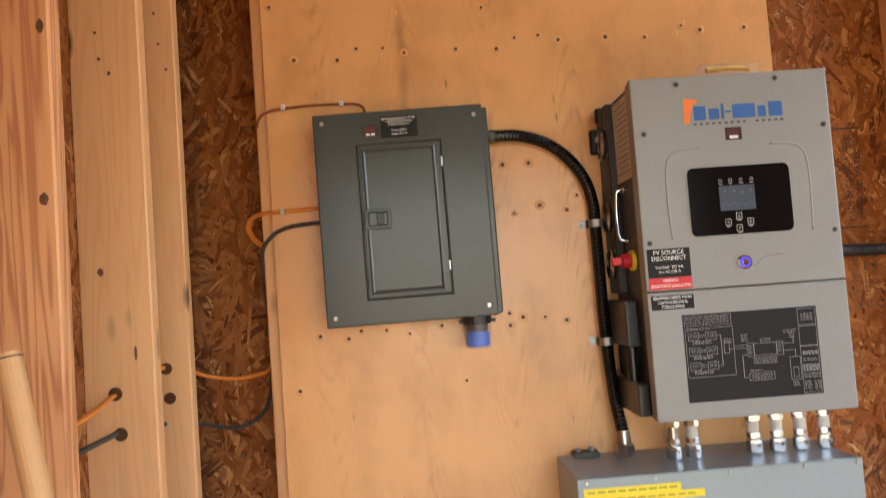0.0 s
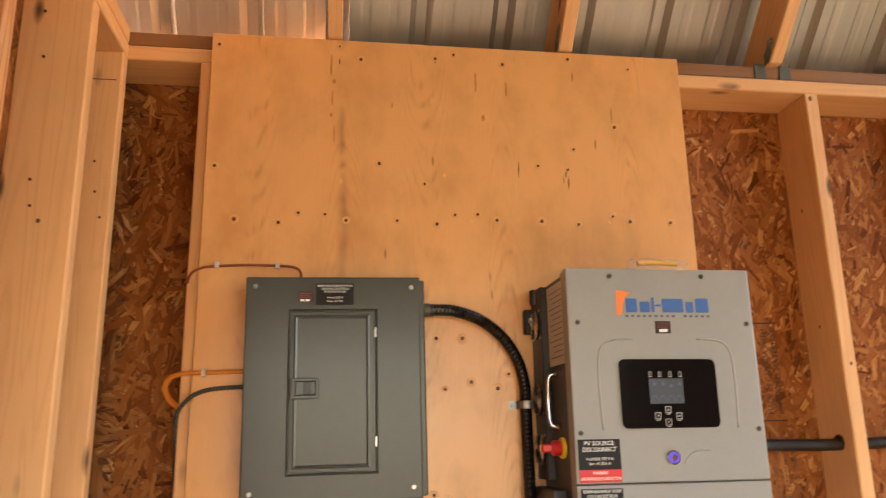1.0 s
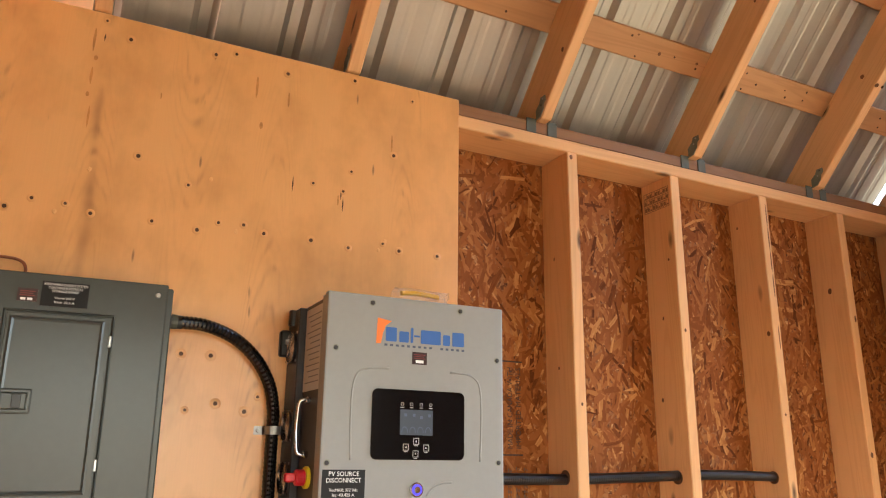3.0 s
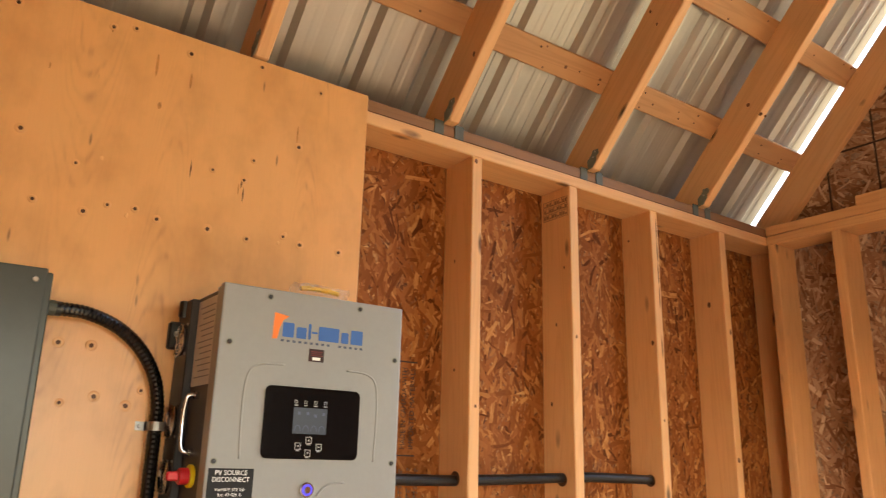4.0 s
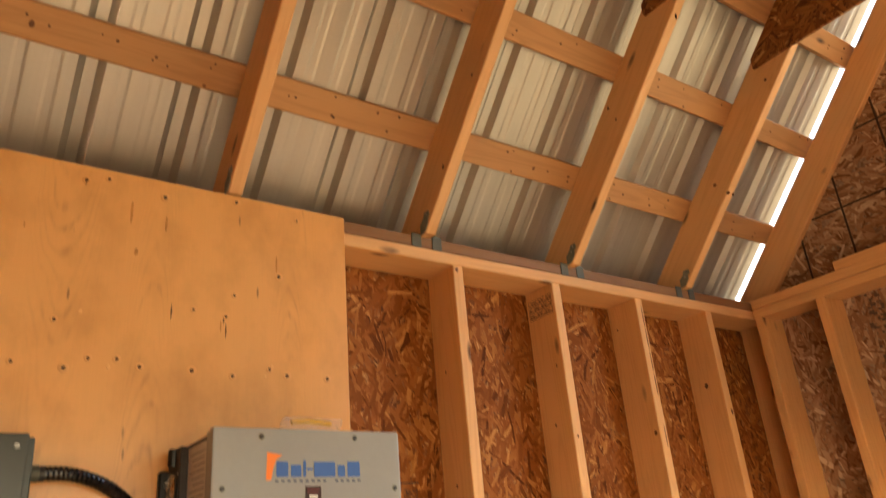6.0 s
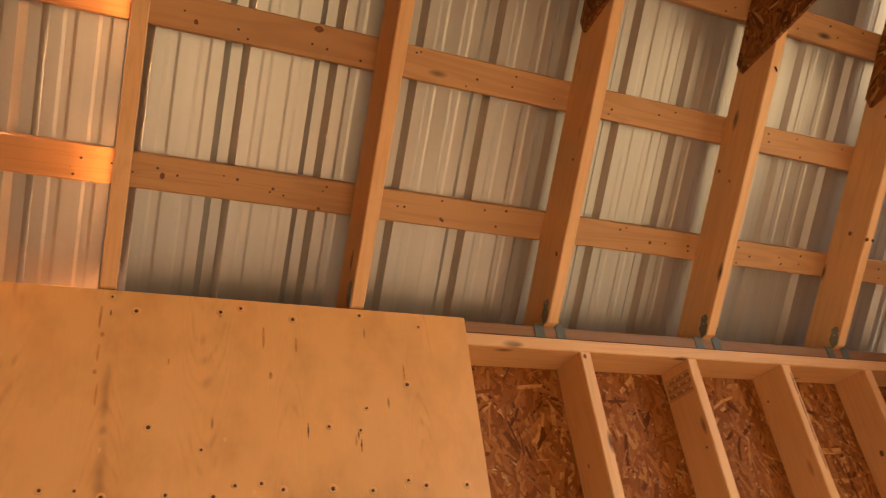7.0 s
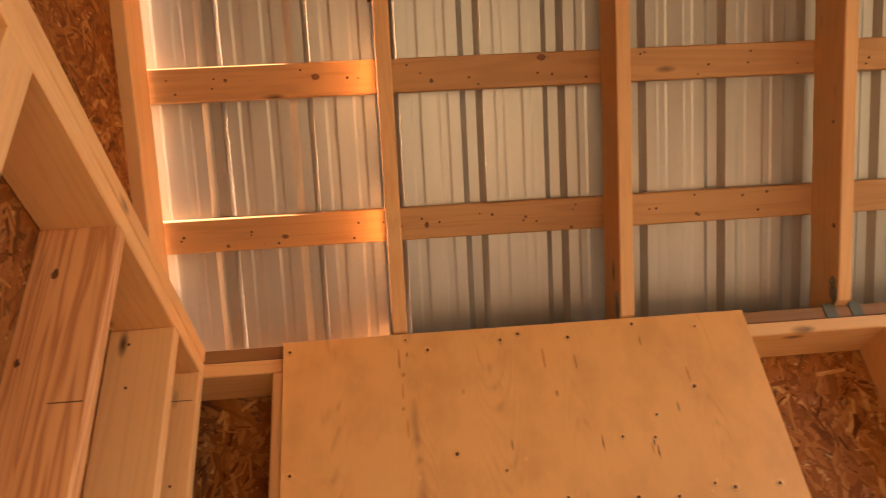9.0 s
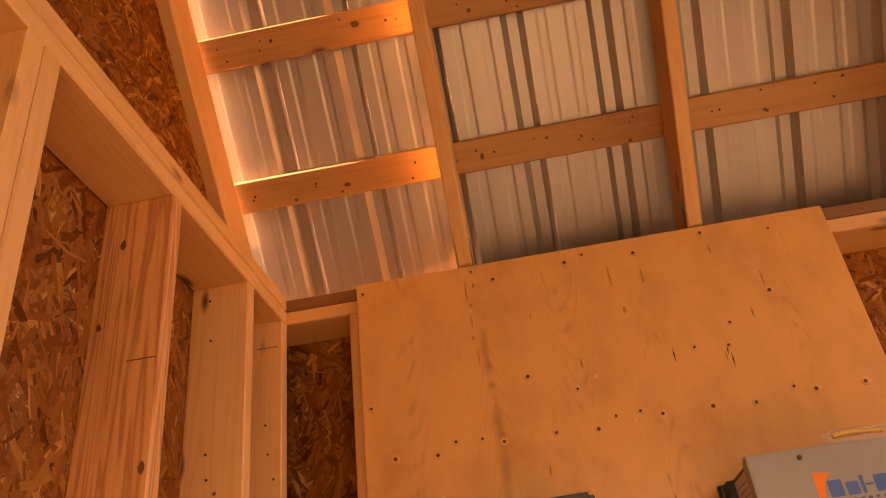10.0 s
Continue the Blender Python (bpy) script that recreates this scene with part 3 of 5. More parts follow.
def words(name, text, x, y, z, size, material, parent, align="CENTER", label="", width=None):
    """Lettering that faces -y, as a mesh part."""
    cu = bpy.data.curves.new(name, "FONT")
    cu.body, cu.size, cu.align_x, cu.align_y, cu.extrude = text, size, align, "CENTER", 0.0002
    cu.resolution_u = 2
    tmp = bpy.data.objects.new(name, cu)
    scene.collection.objects.link(tmp)
    bpy.context.view_layer.update()
    wide = tmp.dimensions.x
    me = bpy.data.meshes.new_from_object(tmp.evaluated_get(bpy.context.evaluated_depsgraph_get()))
    bpy.data.objects.remove(tmp)
    me.materials.clear()
    me.materials.append(material)
    ob = new(name, me)
    k = width / wide if width else 1.0
    ob.matrix_world = Matrix.Translation((x, y, z)) @ Matrix.Rotation(radians(90), 4, "X") @ Matrix.Diagonal((k, 1, 1, 1))
    ob.parent = parent
    if label:
        tagged(ob, label)
    return ob


def thing(name, label, category, at=(0, 0, 0), group=""):
    e = new(name)
    e.empty_display_size = 0.05
    return tagged(e, label, category, group)


def bars(name, rows, y, material, parent, label="", thick=0.0006):
    """Flat bars (x0, x1, z0, z1) on one plane, in one mesh."""
    bm = bmesh.new()
    for x0, x1, z0, z1 in rows:
        box(x0, x1, y - thick, y, z0, z1, bm=bm)
    ob = part(name, bm, material, parent, label)
    return tagged(ob, label, kind="stuff") if name == "fine_print" else ob


def screw(x, y, z, r, parent, material=None, name="screw"):
    bm = cyl(r, 0.003, seg=14, r2=r * 0.75)
    box(-r * 0.6, r * 0.6, -0.0019, -0.0014, -r * 0.12, r * 0.12, bm=bm)
    box(-r * 0.12, r * 0.12, -0.0019, -0.0014, -r * 0.6, r * 0.6, bm=bm)
    return part(name, bm, material or M_steel, parent, m=Matrix.Translation((x, y, z)))


# ---- screws in the plywood ----
ROW_A = "0.073 1.961 0.175 1.955 0.221 1.98 0.284 1.978 0.334 1.964 0.457 1.966 0.554 1.96 0.599 1.984 0.656 1.987 0.704 1.973 0.818 1.973 0.913 1.967 1.004 1.99 1.049 1.977 1.157 1.977"
ROW_B = "0.567 1.563 0.629 1.579 0.692 1.564 0.548 1.681 0.61 1.681 0.719 1.597 0.095 1.308 0.16 1.298 0.19 1.314 0.249 1.312 0.302 1.3 0.378 1.313 0.538 1.33 0.569 1.319 0.538 1.302 0.621 1.316 0.672 1.305 0.427 1.182 0.041 1.186"
ROW_C = "0.017 2.41 0.312 2.422 0.366 2.389 0.604 2.416 0.733 2.396 0.91 2.421 1.076 2.401 0.022 2.092 0.413 2.111 0.815 2.119 0.893 2.111 1.026 2.233 0.912 2.167 0.556 2.402 0.525 2.062"
hole = cyl(0.0039, 0.0016, seg=12)
hole_me = bpy.data.meshes.new("screw")
cyl(0.0018, 0.0022, seg=8, bm=hole)
hole.to_mesh(hole_me)
hole.free()
hole_me.materials.append(M_screw)
rim = bmesh.new()
rim.from_mesh(hole_me)
rings = [[rim.verts.new((r * math.cos(a), y, r * math.sin(a))) for a in (math.pi * k / 6 for k in range(12))] for r, y in ((0.0105, 0.0006), (0.0072, -0.0012), (0.0045, -0.0004))]
for a, b in zip(rings, rings[1:]):
    for k in range(12):
        f = rim.faces.new((a[k], a[(k + 1) % 12], b[(k + 1) % 12], b[k]))
        f.material_index, f.smooth = 1, True
bmesh.ops.recalc_face_normals(rim, faces=rim.faces)
rim.to_mesh(hole_me)
rim.free()
hole_me.materials.append(M_ply)
for row in (ROW_A, ROW_B, ROW_C):
    nums = [float(v) for v in row.split()]
    for x, z in zip(nums[::2], nums[1::2]):
        s = new("screw", hole_me)
        k = random.uniform(0.7, 1.25)
        s.matrix_world = Matrix.Translation((x, -0.0004, z)) @ Matrix.Diagonal((k, 1, k, 1))
        s.parent = ply
# pale torn spots where screws were drawn
for x, z in ((0.266, 1.958), (0.640, 1.968), (1.010, 1.998), (0.993, 1.972), (0.320, 2.062), (0.574, 2.084)):
    chip = bmesh.new()
    ring_pts = [[chip.verts.new((x + r * math.cos(a) * random.uniform(0.7, 1.2), y, z + r * math.sin(a) * random.uniform(0.8, 1.6))) for a in (math.pi * k / 5 for k in range(10))] for r, y in ((0.0055, 0.0003), (0.0028, -0.0012))]
    for k in range(10):
        chip.faces.new((ring_pts[0][k], ring_pts[0][(k + 1) % 10], ring_pts[1][(k + 1) % 10], ring_pts[1][k]))
    chip.faces.new(ring_pts[1])
    part("torn_spot", chip, M_torn, ply, "pale torn spot in the veneer")
# splits in the face veneer
for x, z, h in ((0.764, 2.108, 0.022), (0.893, 2.075, 0.02), (0.556, 2.40, 0.012), (0.887, 2.10, 0.012), (0.312, 2.38, 0.01)):
    slit = bmesh.new()
    front = [slit.verts.new((x + dx, -0.0007, z + dz)) for dx, dz in ((0, -h), (0.0022, 0), (0.0006, h), (-0.0014, 0))]
    back = [slit.verts.new((v.co.x, 0.0, v.co.z)) for v in front]
    slit.faces.new(front)
    for i in range(4):
        slit.faces.new((front[i], back[i], back[(i + 1) % 4], front[(i + 1) % 4]))
    part("veneer_split", slit, M_screw, ply, "dark split in the veneer")

# ---- breaker panel ----
panel = thing("breaker_panel", "dark grey steel breaker panel, door shut, on the plywood", "breaker panel")
part("body", box(0.120, 0.521, -0.085, 0.0, 1.337, 1.803, 0.003), M_grey, panel)
cover = part("cover", box(0.116, 0.509, -0.098, -0.084, 1.333, 1.808, 0.004, seg=2), M_grey, panel)
# ring round the door
bm = bmesh.new()
def ring(x0, x1, z0, z1, w, y0, y1, bevel, bm):
    outer = [(x0, z0), (x1, z0), (x1, z1), (x0, z1)]
    inner = [(x0 + w, z0 + w), (x1 - w, z0 + w), (x1 - w, z1 - w), (x0 + w, z1 - w)]
    mid = [((a + c) / 2, (b + d) / 2) for (a, b), (c, d) in zip(outer, inner)]
    loops = [[bm.verts.new((x, y, z)) for x, z in lp] for lp, y in ((outer, y1), (mid, y0), (inner, y1))]
    for l1, l2 in zip(loops, loops[1:]):
        for i in range(4):
            j = (i + 1) % 4
            bm.faces.new((l1[i], l1[j], l2[j], l2[i]))
    return bm
ring(0.211, 0.412, 1.386, 1.737, 0.007, -0.1012, -0.0975, 0, bm)
part("door_frame", bm, M_grey, panel, "raised rim round the door")
door = part("door", box(0.219, 0.404, -0.1, -0.097, 1.394, 1.729, 0.001), M_grey, panel)
bm = bmesh.new()
ring(0.223, 0.394, 1.399, 1.724, 0.010, -0.1026, -0.0995, 0, bm)
part("pressed_rim", bm, M_grey, door)
part("latch_plate", box(0.219, 0.281, -0.107, -0.099, 1.543, 1.588, 0.003, seg=2), M_grey, door)
part("latch", box(0.248, 0.264, -0.110, -0.106, 1.553, 1.578, 0.001), M_black, door, "black sliding door latch")
bm = bmesh.new()
ring(0.228, 0.275, 1.549, 1.582, 0.004, -0.109, -0.1065, 0, bm)
part("latch_rim", bm, M_grey, door)
for z in (1.684, 1.452):
    part("hinge", box(0.403, 0.409, -0.105, -0.098, z - 0.011, z + 0.011, 0.0015), M_steel, panel, "bright steel hinge knuckle")
for x, z in ((0.137, 1.787), (0.489, 1.784), (0.137, 1.354), (0.488, 1.357)):
    screw(x, -0.0995, z, 0.0055, panel)
lab = part("label", box(0.272, 0.357, -0.0995, -0.098, 1.745, 1.793), M_label, panel, "black label with white lettering")
for k, (txt, w) in enumerate((("RENEWABLE ENERGY SYSTEM", 0.078), ("CONTAINS ELECTRICAL", 0.062), ("STORAGE DEVICE", 0.048))):
    words("lettering", txt, 0.3145, -0.0998, 1.7875 - 0.0065 * k, 0.0066, M_white, lab, width=w)
words("lettering", "Vnom: 240 V", 0.3145, -0.0998, 1.7615, 0.0066, M_white, lab, width=0.036)
words("lettering", "Imax: 33.3 A", 0.3145, -0.0998, 1.7535, 0.0066, M_white, lab, width=0.036)
st = part("sticker", box(0.231, 0.266, -0.0992, -0.098, 1.751, 1.776), M_maroon, panel, "small dark red sticker")
bars("print", ((0.237, 0.246, 1.7535, 1.758), (0.249, 0.258, 1.7535, 1.758)), -0.0992, M_white, st)
bars("fine_print", [(0.235, 0.262 - 0.004 * (k % 2), 1.762 + 0.004 * k, 1.7632 + 0.004 * k) for k in range(3)], -0.0992, M_dullred, st)

# it hangs a little out of level
HUB = Vector((0.3125, 0.0, 1.5705))
panel.matrix_world = Matrix.Translation(HUB + Vector((-0.0015, 0, -0.003))) @ Matrix.Rotation(radians(-0.6), 4, "Y") @ Matrix.Diagonal((0.966, 1, 1, 1)) @ Matrix.Translation(-HUB)

# ---- surge protector below the panel ----
surge = thing("surge_protector", "blue surge protector in a clear cover below the panel", "surge protector")
part("cap", cyl(0.034, 0.022, "z", 24, at=(0.456, -0.05, 1.324), bevel=0.003), M_black, surge, smooth=False)
part("collar", box(0.416, 0.499, -0.062, -0.038, 1.317, 1.324, 0.002), M_black, surge)
part("neck", cyl(0.025, 0.016, "z", 24, at=(0.456, -0.05, 1.305), bevel=0.002), M_black, surge)
part("body", cyl(0.0275, 0.034, "z", 24, at=(0.456, -0.05, 1.2800), bevel=0.003), M_blueplastic, surge, "bright blue plastic body")
part("cover", cyl(0.029, 0.055, "z", 24, r2=0.033, at=(0.456, -0.05, 1.286), bevel=0.004), M_clear, surge, "clear plastic cover").visible_shadow = False

# ---- conduit from the panel to the wireway ----
conduit = thing("flexible_conduit", "black ribbed flexible conduit curving down the plywood", "conduit")
CON = [(0.532, -0.045, 1.741), (0.589, -0.03, 1.741), (0.652, -0.024, 1.72), (0.703, -0.021, 1.68), (0.738, -0.02, 1.625), (0.751, -0.02, 1.57), (0.752, -0.02, 1.525),
       (0.753, -0.02, 1.39), (0.755, -0.022, 1.251), (0.761, -0.03, 1.13), (0.770, -0.045, 1.045)]
part("hose", tube(CON, 0.0130, 18, 8, 0.0014, 0.0098), M_hose, conduit)
part("gland", cyl(0.0155, 0.014, "x", 12, at=(0.521, -0.045, 1.741), bevel=0.002), M_tie, conduit, "dark steel gland nut")
part("ferrule", cyl(0.0145, 0.010, "x", 18, at=(0.532, -0.043, 1.741)), M_black, conduit)
part("gland", cyl(0.016, 0.03, "z", 18, r2=0.014, at=(0.771, -0.047, 1.035)), M_steel, conduit)
part("ferrule", cyl(0.021, 0.022, "z", 6, at=(0.772, -0.048, 1.007), bevel=0.001), M_steel, conduit, "hexagonal steel nut")
for z, x in ((1.525, 0.752), (1.251, 0.755)):
    strap = thing("conduit_strap", "zinc pipe strap screwed over the conduit", "pipe strap", group="conduit straps")
    bm = bmesh.new()
    prof = [(x - 0.036, 0.0), (x - 0.0175, 0.0)] + [(x + 0.0175 * math.cos(radians(a)), -0.022 - 0.0175 * math.sin(radians(a))) for a in range(180, -1, -20)] + [(x + 0.0175, 0.0), (x + 0.036, 0.0)]
    outer = []
    for px, py in prof:
        outer.append([bm.verts.new((px, py - o, zz)) for zz, o in ((z - 0.009, 0.0015), (z + 0.009, 0.0015), (z + 0.009, 0.0), (z - 0.009, 0.0))])
    for a, b in zip(outer, outer[1:]):
        for k in range(4):
            bm.faces.new((a[k], a[(k + 1) % 4], b[(k + 1) % 4], b[k]))
    part("band", bm, M_strap, strap)
    for dx in (-0.027, 0.027):
        screw(x + dx, -0.003, z, 0.005, strap, M_strap)

# ---- wireway below the inverter ----
way = thing("wireway", "blue-grey steel wireway box below the inverter, screwed shut", "wireway")
part("body", box(0.623, 1.21, -0.222, -0.001, 0.84, 0.992, 0.002), M_way, way)
part("lid", box(0.621, 1.212, -0.2285, -0.2225, 0.838, 0.994, 0.002), M_way, way)
for x in (0.64, 0.781, 0.935, 1.09, 1.2):
    screw(x, -0.2295, 0.986, 0.0045, way)
tape = part("warning_label", box(0.633, 0.832, -0.2297, -0.2287, 0.9585, 0.974), M_yellow, way, "yellow warning label")
box_bm = box(0.633, 0.88, -0.2297, -0.2287, 0.943, 0.9582)
tape2 = part("warning_label", box_bm, M_yellow, way, "yellow warning label")
bars("fine_print", [(0.64 + 0.021 * k, 0.656 + 0.021 * k, 0.9645, 0.968) for k in range(9)], -0.2297, M_olive, tape)
bars("fine_print", [(0.64 + 0.0205 * k, 0.655 + 0.0205 * k, 0.949, 0.952) for k in range(11)], -0.2297, M_olive, tape2)
latchw = thing("cable_clip", "small dark steel clip on the wireway", "clip")
part("body", box(0.655, 0.715, -0.04, -0.004, 0.9925, 1.004, 0.002), M_tie, latchw)
part("knob", cyl(0.006, 0.01, "z", 12, at=(0.70, -0.025, 1.009)), M_steel, latchw)
part("knob", cyl(0.006, 0.008, "z", 12, at=(0.668, -0.025, 1.008)), M_steel, latchw)

# ---- pipe nipples between the inverter and the wireway ----
for x in (0.866, 0.909, 1.044, 1.096, 1.148, 1.202):
    nip = thing("conduit_connector", "shiny steel conduit connector between inverter and wireway", "connector", group="conduit connectors")
    y = -0.118
    xx = x - 0.006
    part("tube", cyl(0.0125, 0.104, "z", 18, at=(xx, y, 1.045)), M_pale if x > 0.9 else M_steel, nip)
    for z, r, h in ((1.078, 0.017, 0.03), (1.008, 0.0175, 0.026), (1.032, 0.015, 0.012)):
        part("nut", cyl(r, h, "z", 8, at=(xx, y, z), bevel=0.0015), M_chrome, nip)
    part("set_screw", cyl(0.004, 0.006, "y", 10, at=(xx + 0.003, y - 0.018, 1.012)), M_steel, nip)

# ---- inverter ----
inv = thing("inverter", "light grey inverter with black display, mounted on the plywood", "inverter")
part("chassis", box(0.797, 1.196, -0.236, 0.0, 1.104, 1.794, 0.003), M_char, inv, "charcoal steel chassis")
cover_hi = part("upper_cover", box(0.79, 1.203, -0.25, -0.228, 1.3615, 1.80, 0.004, seg=2), M_inv, inv)
cover_lo = part("lower_cover", box(0.79, 1.203, -0.25, -0.228, 1.098, 1.3595, 0.004, seg=2), M_inv, inv)
part("cover_flange", box(0.793, 1.2, -0.229, -0.205, 1.101, 1.797, 0.001), M_inv, inv)
# pressed shoulder round the display and a swoosh by the button
arch = [(0.852, -0.2492, 1.465), (0.849, -0.2492, 1.54), (0.850, -0.2492, 1.60), (0.858, -0.2492, 1.632), (0.88, -0.2492, 1.646), (0.93, -0.2492, 1.649), (1.0, -0.2492, 1.649), (1.07, -0.2492, 1.649),
        (1.115, -0.2492, 1.646), (1.138, -0.2492, 1.632), (1.146, -0.2492, 1.60), (1.147, -0.2492, 1.54), (1.144, -0.2492, 1.465)]
for side in (arch[:6], arch[-6:]):
    part("pressed_ridge", tube(side, 0.0024, 8, 6), M_inv, cover_hi, smooth=True)
part("pressed_ridge", tube([(1.018, -0.2492, 1.397), (1.033, -0.2492, 1.413), (1.052, -0.2492, 1.421), (1.078, -0.2492, 1.423)], 0.0024, 8, 6), M_inv, cover_hi, smooth=True)
for x, z in ((0.887, 1.783), (1.094, 1.7845), (0.811, 1.684), (1.187, 1.682), (0.804, 1.460), (1.189, 1.463)):
    screw(x, -0.2512, z, 0.0052, cover_hi, M_char)
    part("washer", cyl(0.0064, 0.001, seg=16, at=(x, -0.2505, z)), M_zinc, cover_hi)
bez = part("display_bezel", rounded(0.893, 1.104, 1.467, 1.607, -0.2530, -0.2495, 0.012, bevel=0.001), M_gloss, cover_hi, "glossy black display panel")
lcd = part("screen", box(0.955, 1.029, -0.2534, -0.2531, 1.516, 1.567), M_lcd, bez, "pale blue lit screen")
bm = bmesh.new()
for k in range(4):
    cx = 0.9655 + 0.0177 * k
    pts = [(cx + 0.0072 * math.cos(radians(a)), 1.521 + 0.012 * math.sin(radians(a))) for a in range(0, 181, 20)]
    inn = [(cx + 0.0058 * math.cos(radians(a)), 1.521 + 0.0104 * math.sin(radians(a))) for a in range(0, 181, 20)]
    vo = [bm.verts.new((x, -0.2537, z)) for x, z in pts]
    vi = [bm.verts.new((x, -0.2537, z)) for x, z in inn]
    for i in range(len(pts) - 1):
        bm.faces.new((vo[i], vo[i + 1], vi[i + 1], vi[i]))
for x, z in ((0.964, 1.553), (1.018, 1.553), (0.983, 1.553), (1.000, 1.549)):
    box(x, x + 0.006, -0.2538, -0.2535, z, z + 0.006, bm=bm)
part("gauges", bm, M_navy, bez, "four round gauges on the screen")


def outline(name, x, z, w, h, material, parent, y=-0.2531, t=0.0011):
    bm = bmesh.new()
    box(x - w, x + w, y - 0.0003, y, z + h - t, z + h, bm=bm)
    box(x - w, x + w, y - 0.0003, y, z - h, z - h + t, bm=bm)
    box(x - w, x - w + t, y - 0.0003, y, z - h + t, z + h - t, bm=bm)
    box(x + w - t, x + w, y - 0.0003, y, z - h + t, z + h - t, bm=bm)
    return part(name, bm, material, parent)


for x, z in ((0.992, 1.504), (0.991, 1.479), (0.969, 1.492), (1.015, 1.491)):
    b = outline("button", x, z, 0.0062, 0.0066, M_paper, bez)
    turn = math.atan2(z - 1.4915, x - 0.992)
    tri = bmesh.new()
    tri.faces.new([tri.verts.new((x + 0.0028 * math.cos(turn + a), -0.2533, z + 0.0028 * math.sin(turn + a))) for a in (0, 2.4, -2.4)])
    part("print", tri, M_paper, b)
    bars("fine_print", ((x - 0.004, x + 0.004, z - 0.0095, z - 0.0082),), -0.2531, M_paper, b)
for x in (0.959, 0.98, 1.002, 1.024):
    i = outline("indicator", x, 1.578, 0.003, 0.003, M_paper, bez, t=0.0007)
    bars("fine_print", ((x - 0.004, x + 0.004, 1.5705, 1.5718),), -0.2531, M_paper, i)
# maker's mark as plain shapes
bm = bmesh.new()
vs = [bm.verts.new((x, -0.2506, z)) for x, z in ((0.897, 1.699), (0.908, 1.700), (0.912, 1.722), (0.918, 1.738), (0.931, 1.748), (0.899, 1.753))]
bm.faces.new(vs)
part("mark", bm, M_orange, cover_hi, "orange corner mark")
for x0, x1, z1 in ((0.917, 0.940, 1.737), (0.9455, 0.966, 1.7305), (0.970, 0.9755, 1.740), (0.992, 1.036, 1.737), (1.0415, 1.057, 1.7305), (1.0625, 1.089, 1.738)):
    x0, x1 = (0.897 + 1.075 * (v - 0.897) for v in (x0, x1))
    part("mark", rounded(x0, x1, 1.7055, z1 - 0.002, -0.2508, -0.25, 0.0025, 3), M_blue, cover_hi, "plain blue block")
part("mark", rounded(0.9835, 0.9965, 1.7185, 1.7225, -0.2508, -0.25, 0.001, 2), M_blue, cover_hi)
for k in range(14):
    x0 = (0.916 if k < 9 else 0.930) + 0.0129 * k
    bars("mark", ((x0, x0 + 0.0065, 1.6955, 1.700),), -0.2500, M_navy, cover_hi)
st = part("sticker", box(0.980, 1.014, -0.2512, -0.25, 1.661, 1.687), M_maroon, cover_hi, "small dark red sticker")
bars("print", ((0.988, 1.006, 1.664, 1.670),), -0.2512, M_white, st)
bars("fine_print", [(0.984, 1.010 - 0.003 * (k % 2), 1.673 + 0.004 * k, 1.6742 + 0.004 * k) for k in range(3)], -0.2512, M_dullred, st)
# power button
btn = part("power_button", cyl(0.0145, 0.006, seg=28, at=(0.995, -0.2525, 1.409), bevel=0.001), M_chrome, cover_hi, "round steel power button with a blue ring")
part("light_ring", cyl(0.0112, 0.002, seg=28, at=(0.995, -0.256, 1.409)), M_led, btn, "lit blue ring")
part("cap", cyl(0.0065, 0.003, seg=24, at=(0.995, -0.2570, 1.409), bevel=0.0008), M_chrome, btn)
# labels
lab = part("disconnect_label", box(0.796, 0.884, -0.2512, -0.25, 1.3645, 1.4475), M_label, cover_hi, "black and red warning label")
part("red_band", box(0.7962, 0.8838, -0.2516, -0.25125, 1.3647, 1.3885), M_red, lab, "red warning band")
for txt, z, size, w in (("PV SOURCE", 1.4465, 0.0125, 0.062), ("DISCONNECT", 1.4345, 0.0125, 0.071), ("VocMAX: 372 Vdc", 1.4165, 0.0082, 0.058), ("Isc: 43.425 A", 1.4075, 0.0082, 0.045),
                        ("WARNING:", 1.3895, 0.0082, 0.032), ("UNGROUNDED CONDUCTORS", 1.3785, 0.0085, 0.083)):
    words("lettering", txt, 0.840, -0.2519, z - 0.0072, size, M_white, lab, width=w)
lab = part("storage_label", box(0.797, 0.884, -0.2512, -0.25, 1.3235, 1.3525), M_label, cover_lo, "black label with white lettering")
for k, (txt, w) in enumerate((("RENEWABLE ENERGY SYSTEM", 0.078), ("CONTAINS ELECTRICAL", 0.062), ("STORAGE DEVICE", 0.047))):
    words("lettering", txt, 0.8405, -0.2515, 1.347 - 0.009 * k, 0.0085, M_white, lab, width=w)
# wiring diagram
dia = part("wiring_diagram", box(0.857, 1.133, -0.2512, -0.25, 1.1335, 1.3105), M_label, cover_lo, "black wiring diagram plate with white lines")
X0, Z1, W, H = 0.857, 1.3105, 0.276, 0.177


def dz(u, v):
    """Places on the plate as shares of its width and height, from the upper left."""
    return X0 + u * W, Z1 - v * H


def frame_lines(rects, name="line_box"):
    for u0, v0, u1, v1 in rects:
        (xa, za), (xb, zb) = dz(u0, v0), dz(u1, v1)
        outline(name, (xa + xb) / 2, (za + zb) / 2, (xb - xa) / 2, (za - zb) / 2, M_faint, dia, y=-0.2512, t=0.0009)


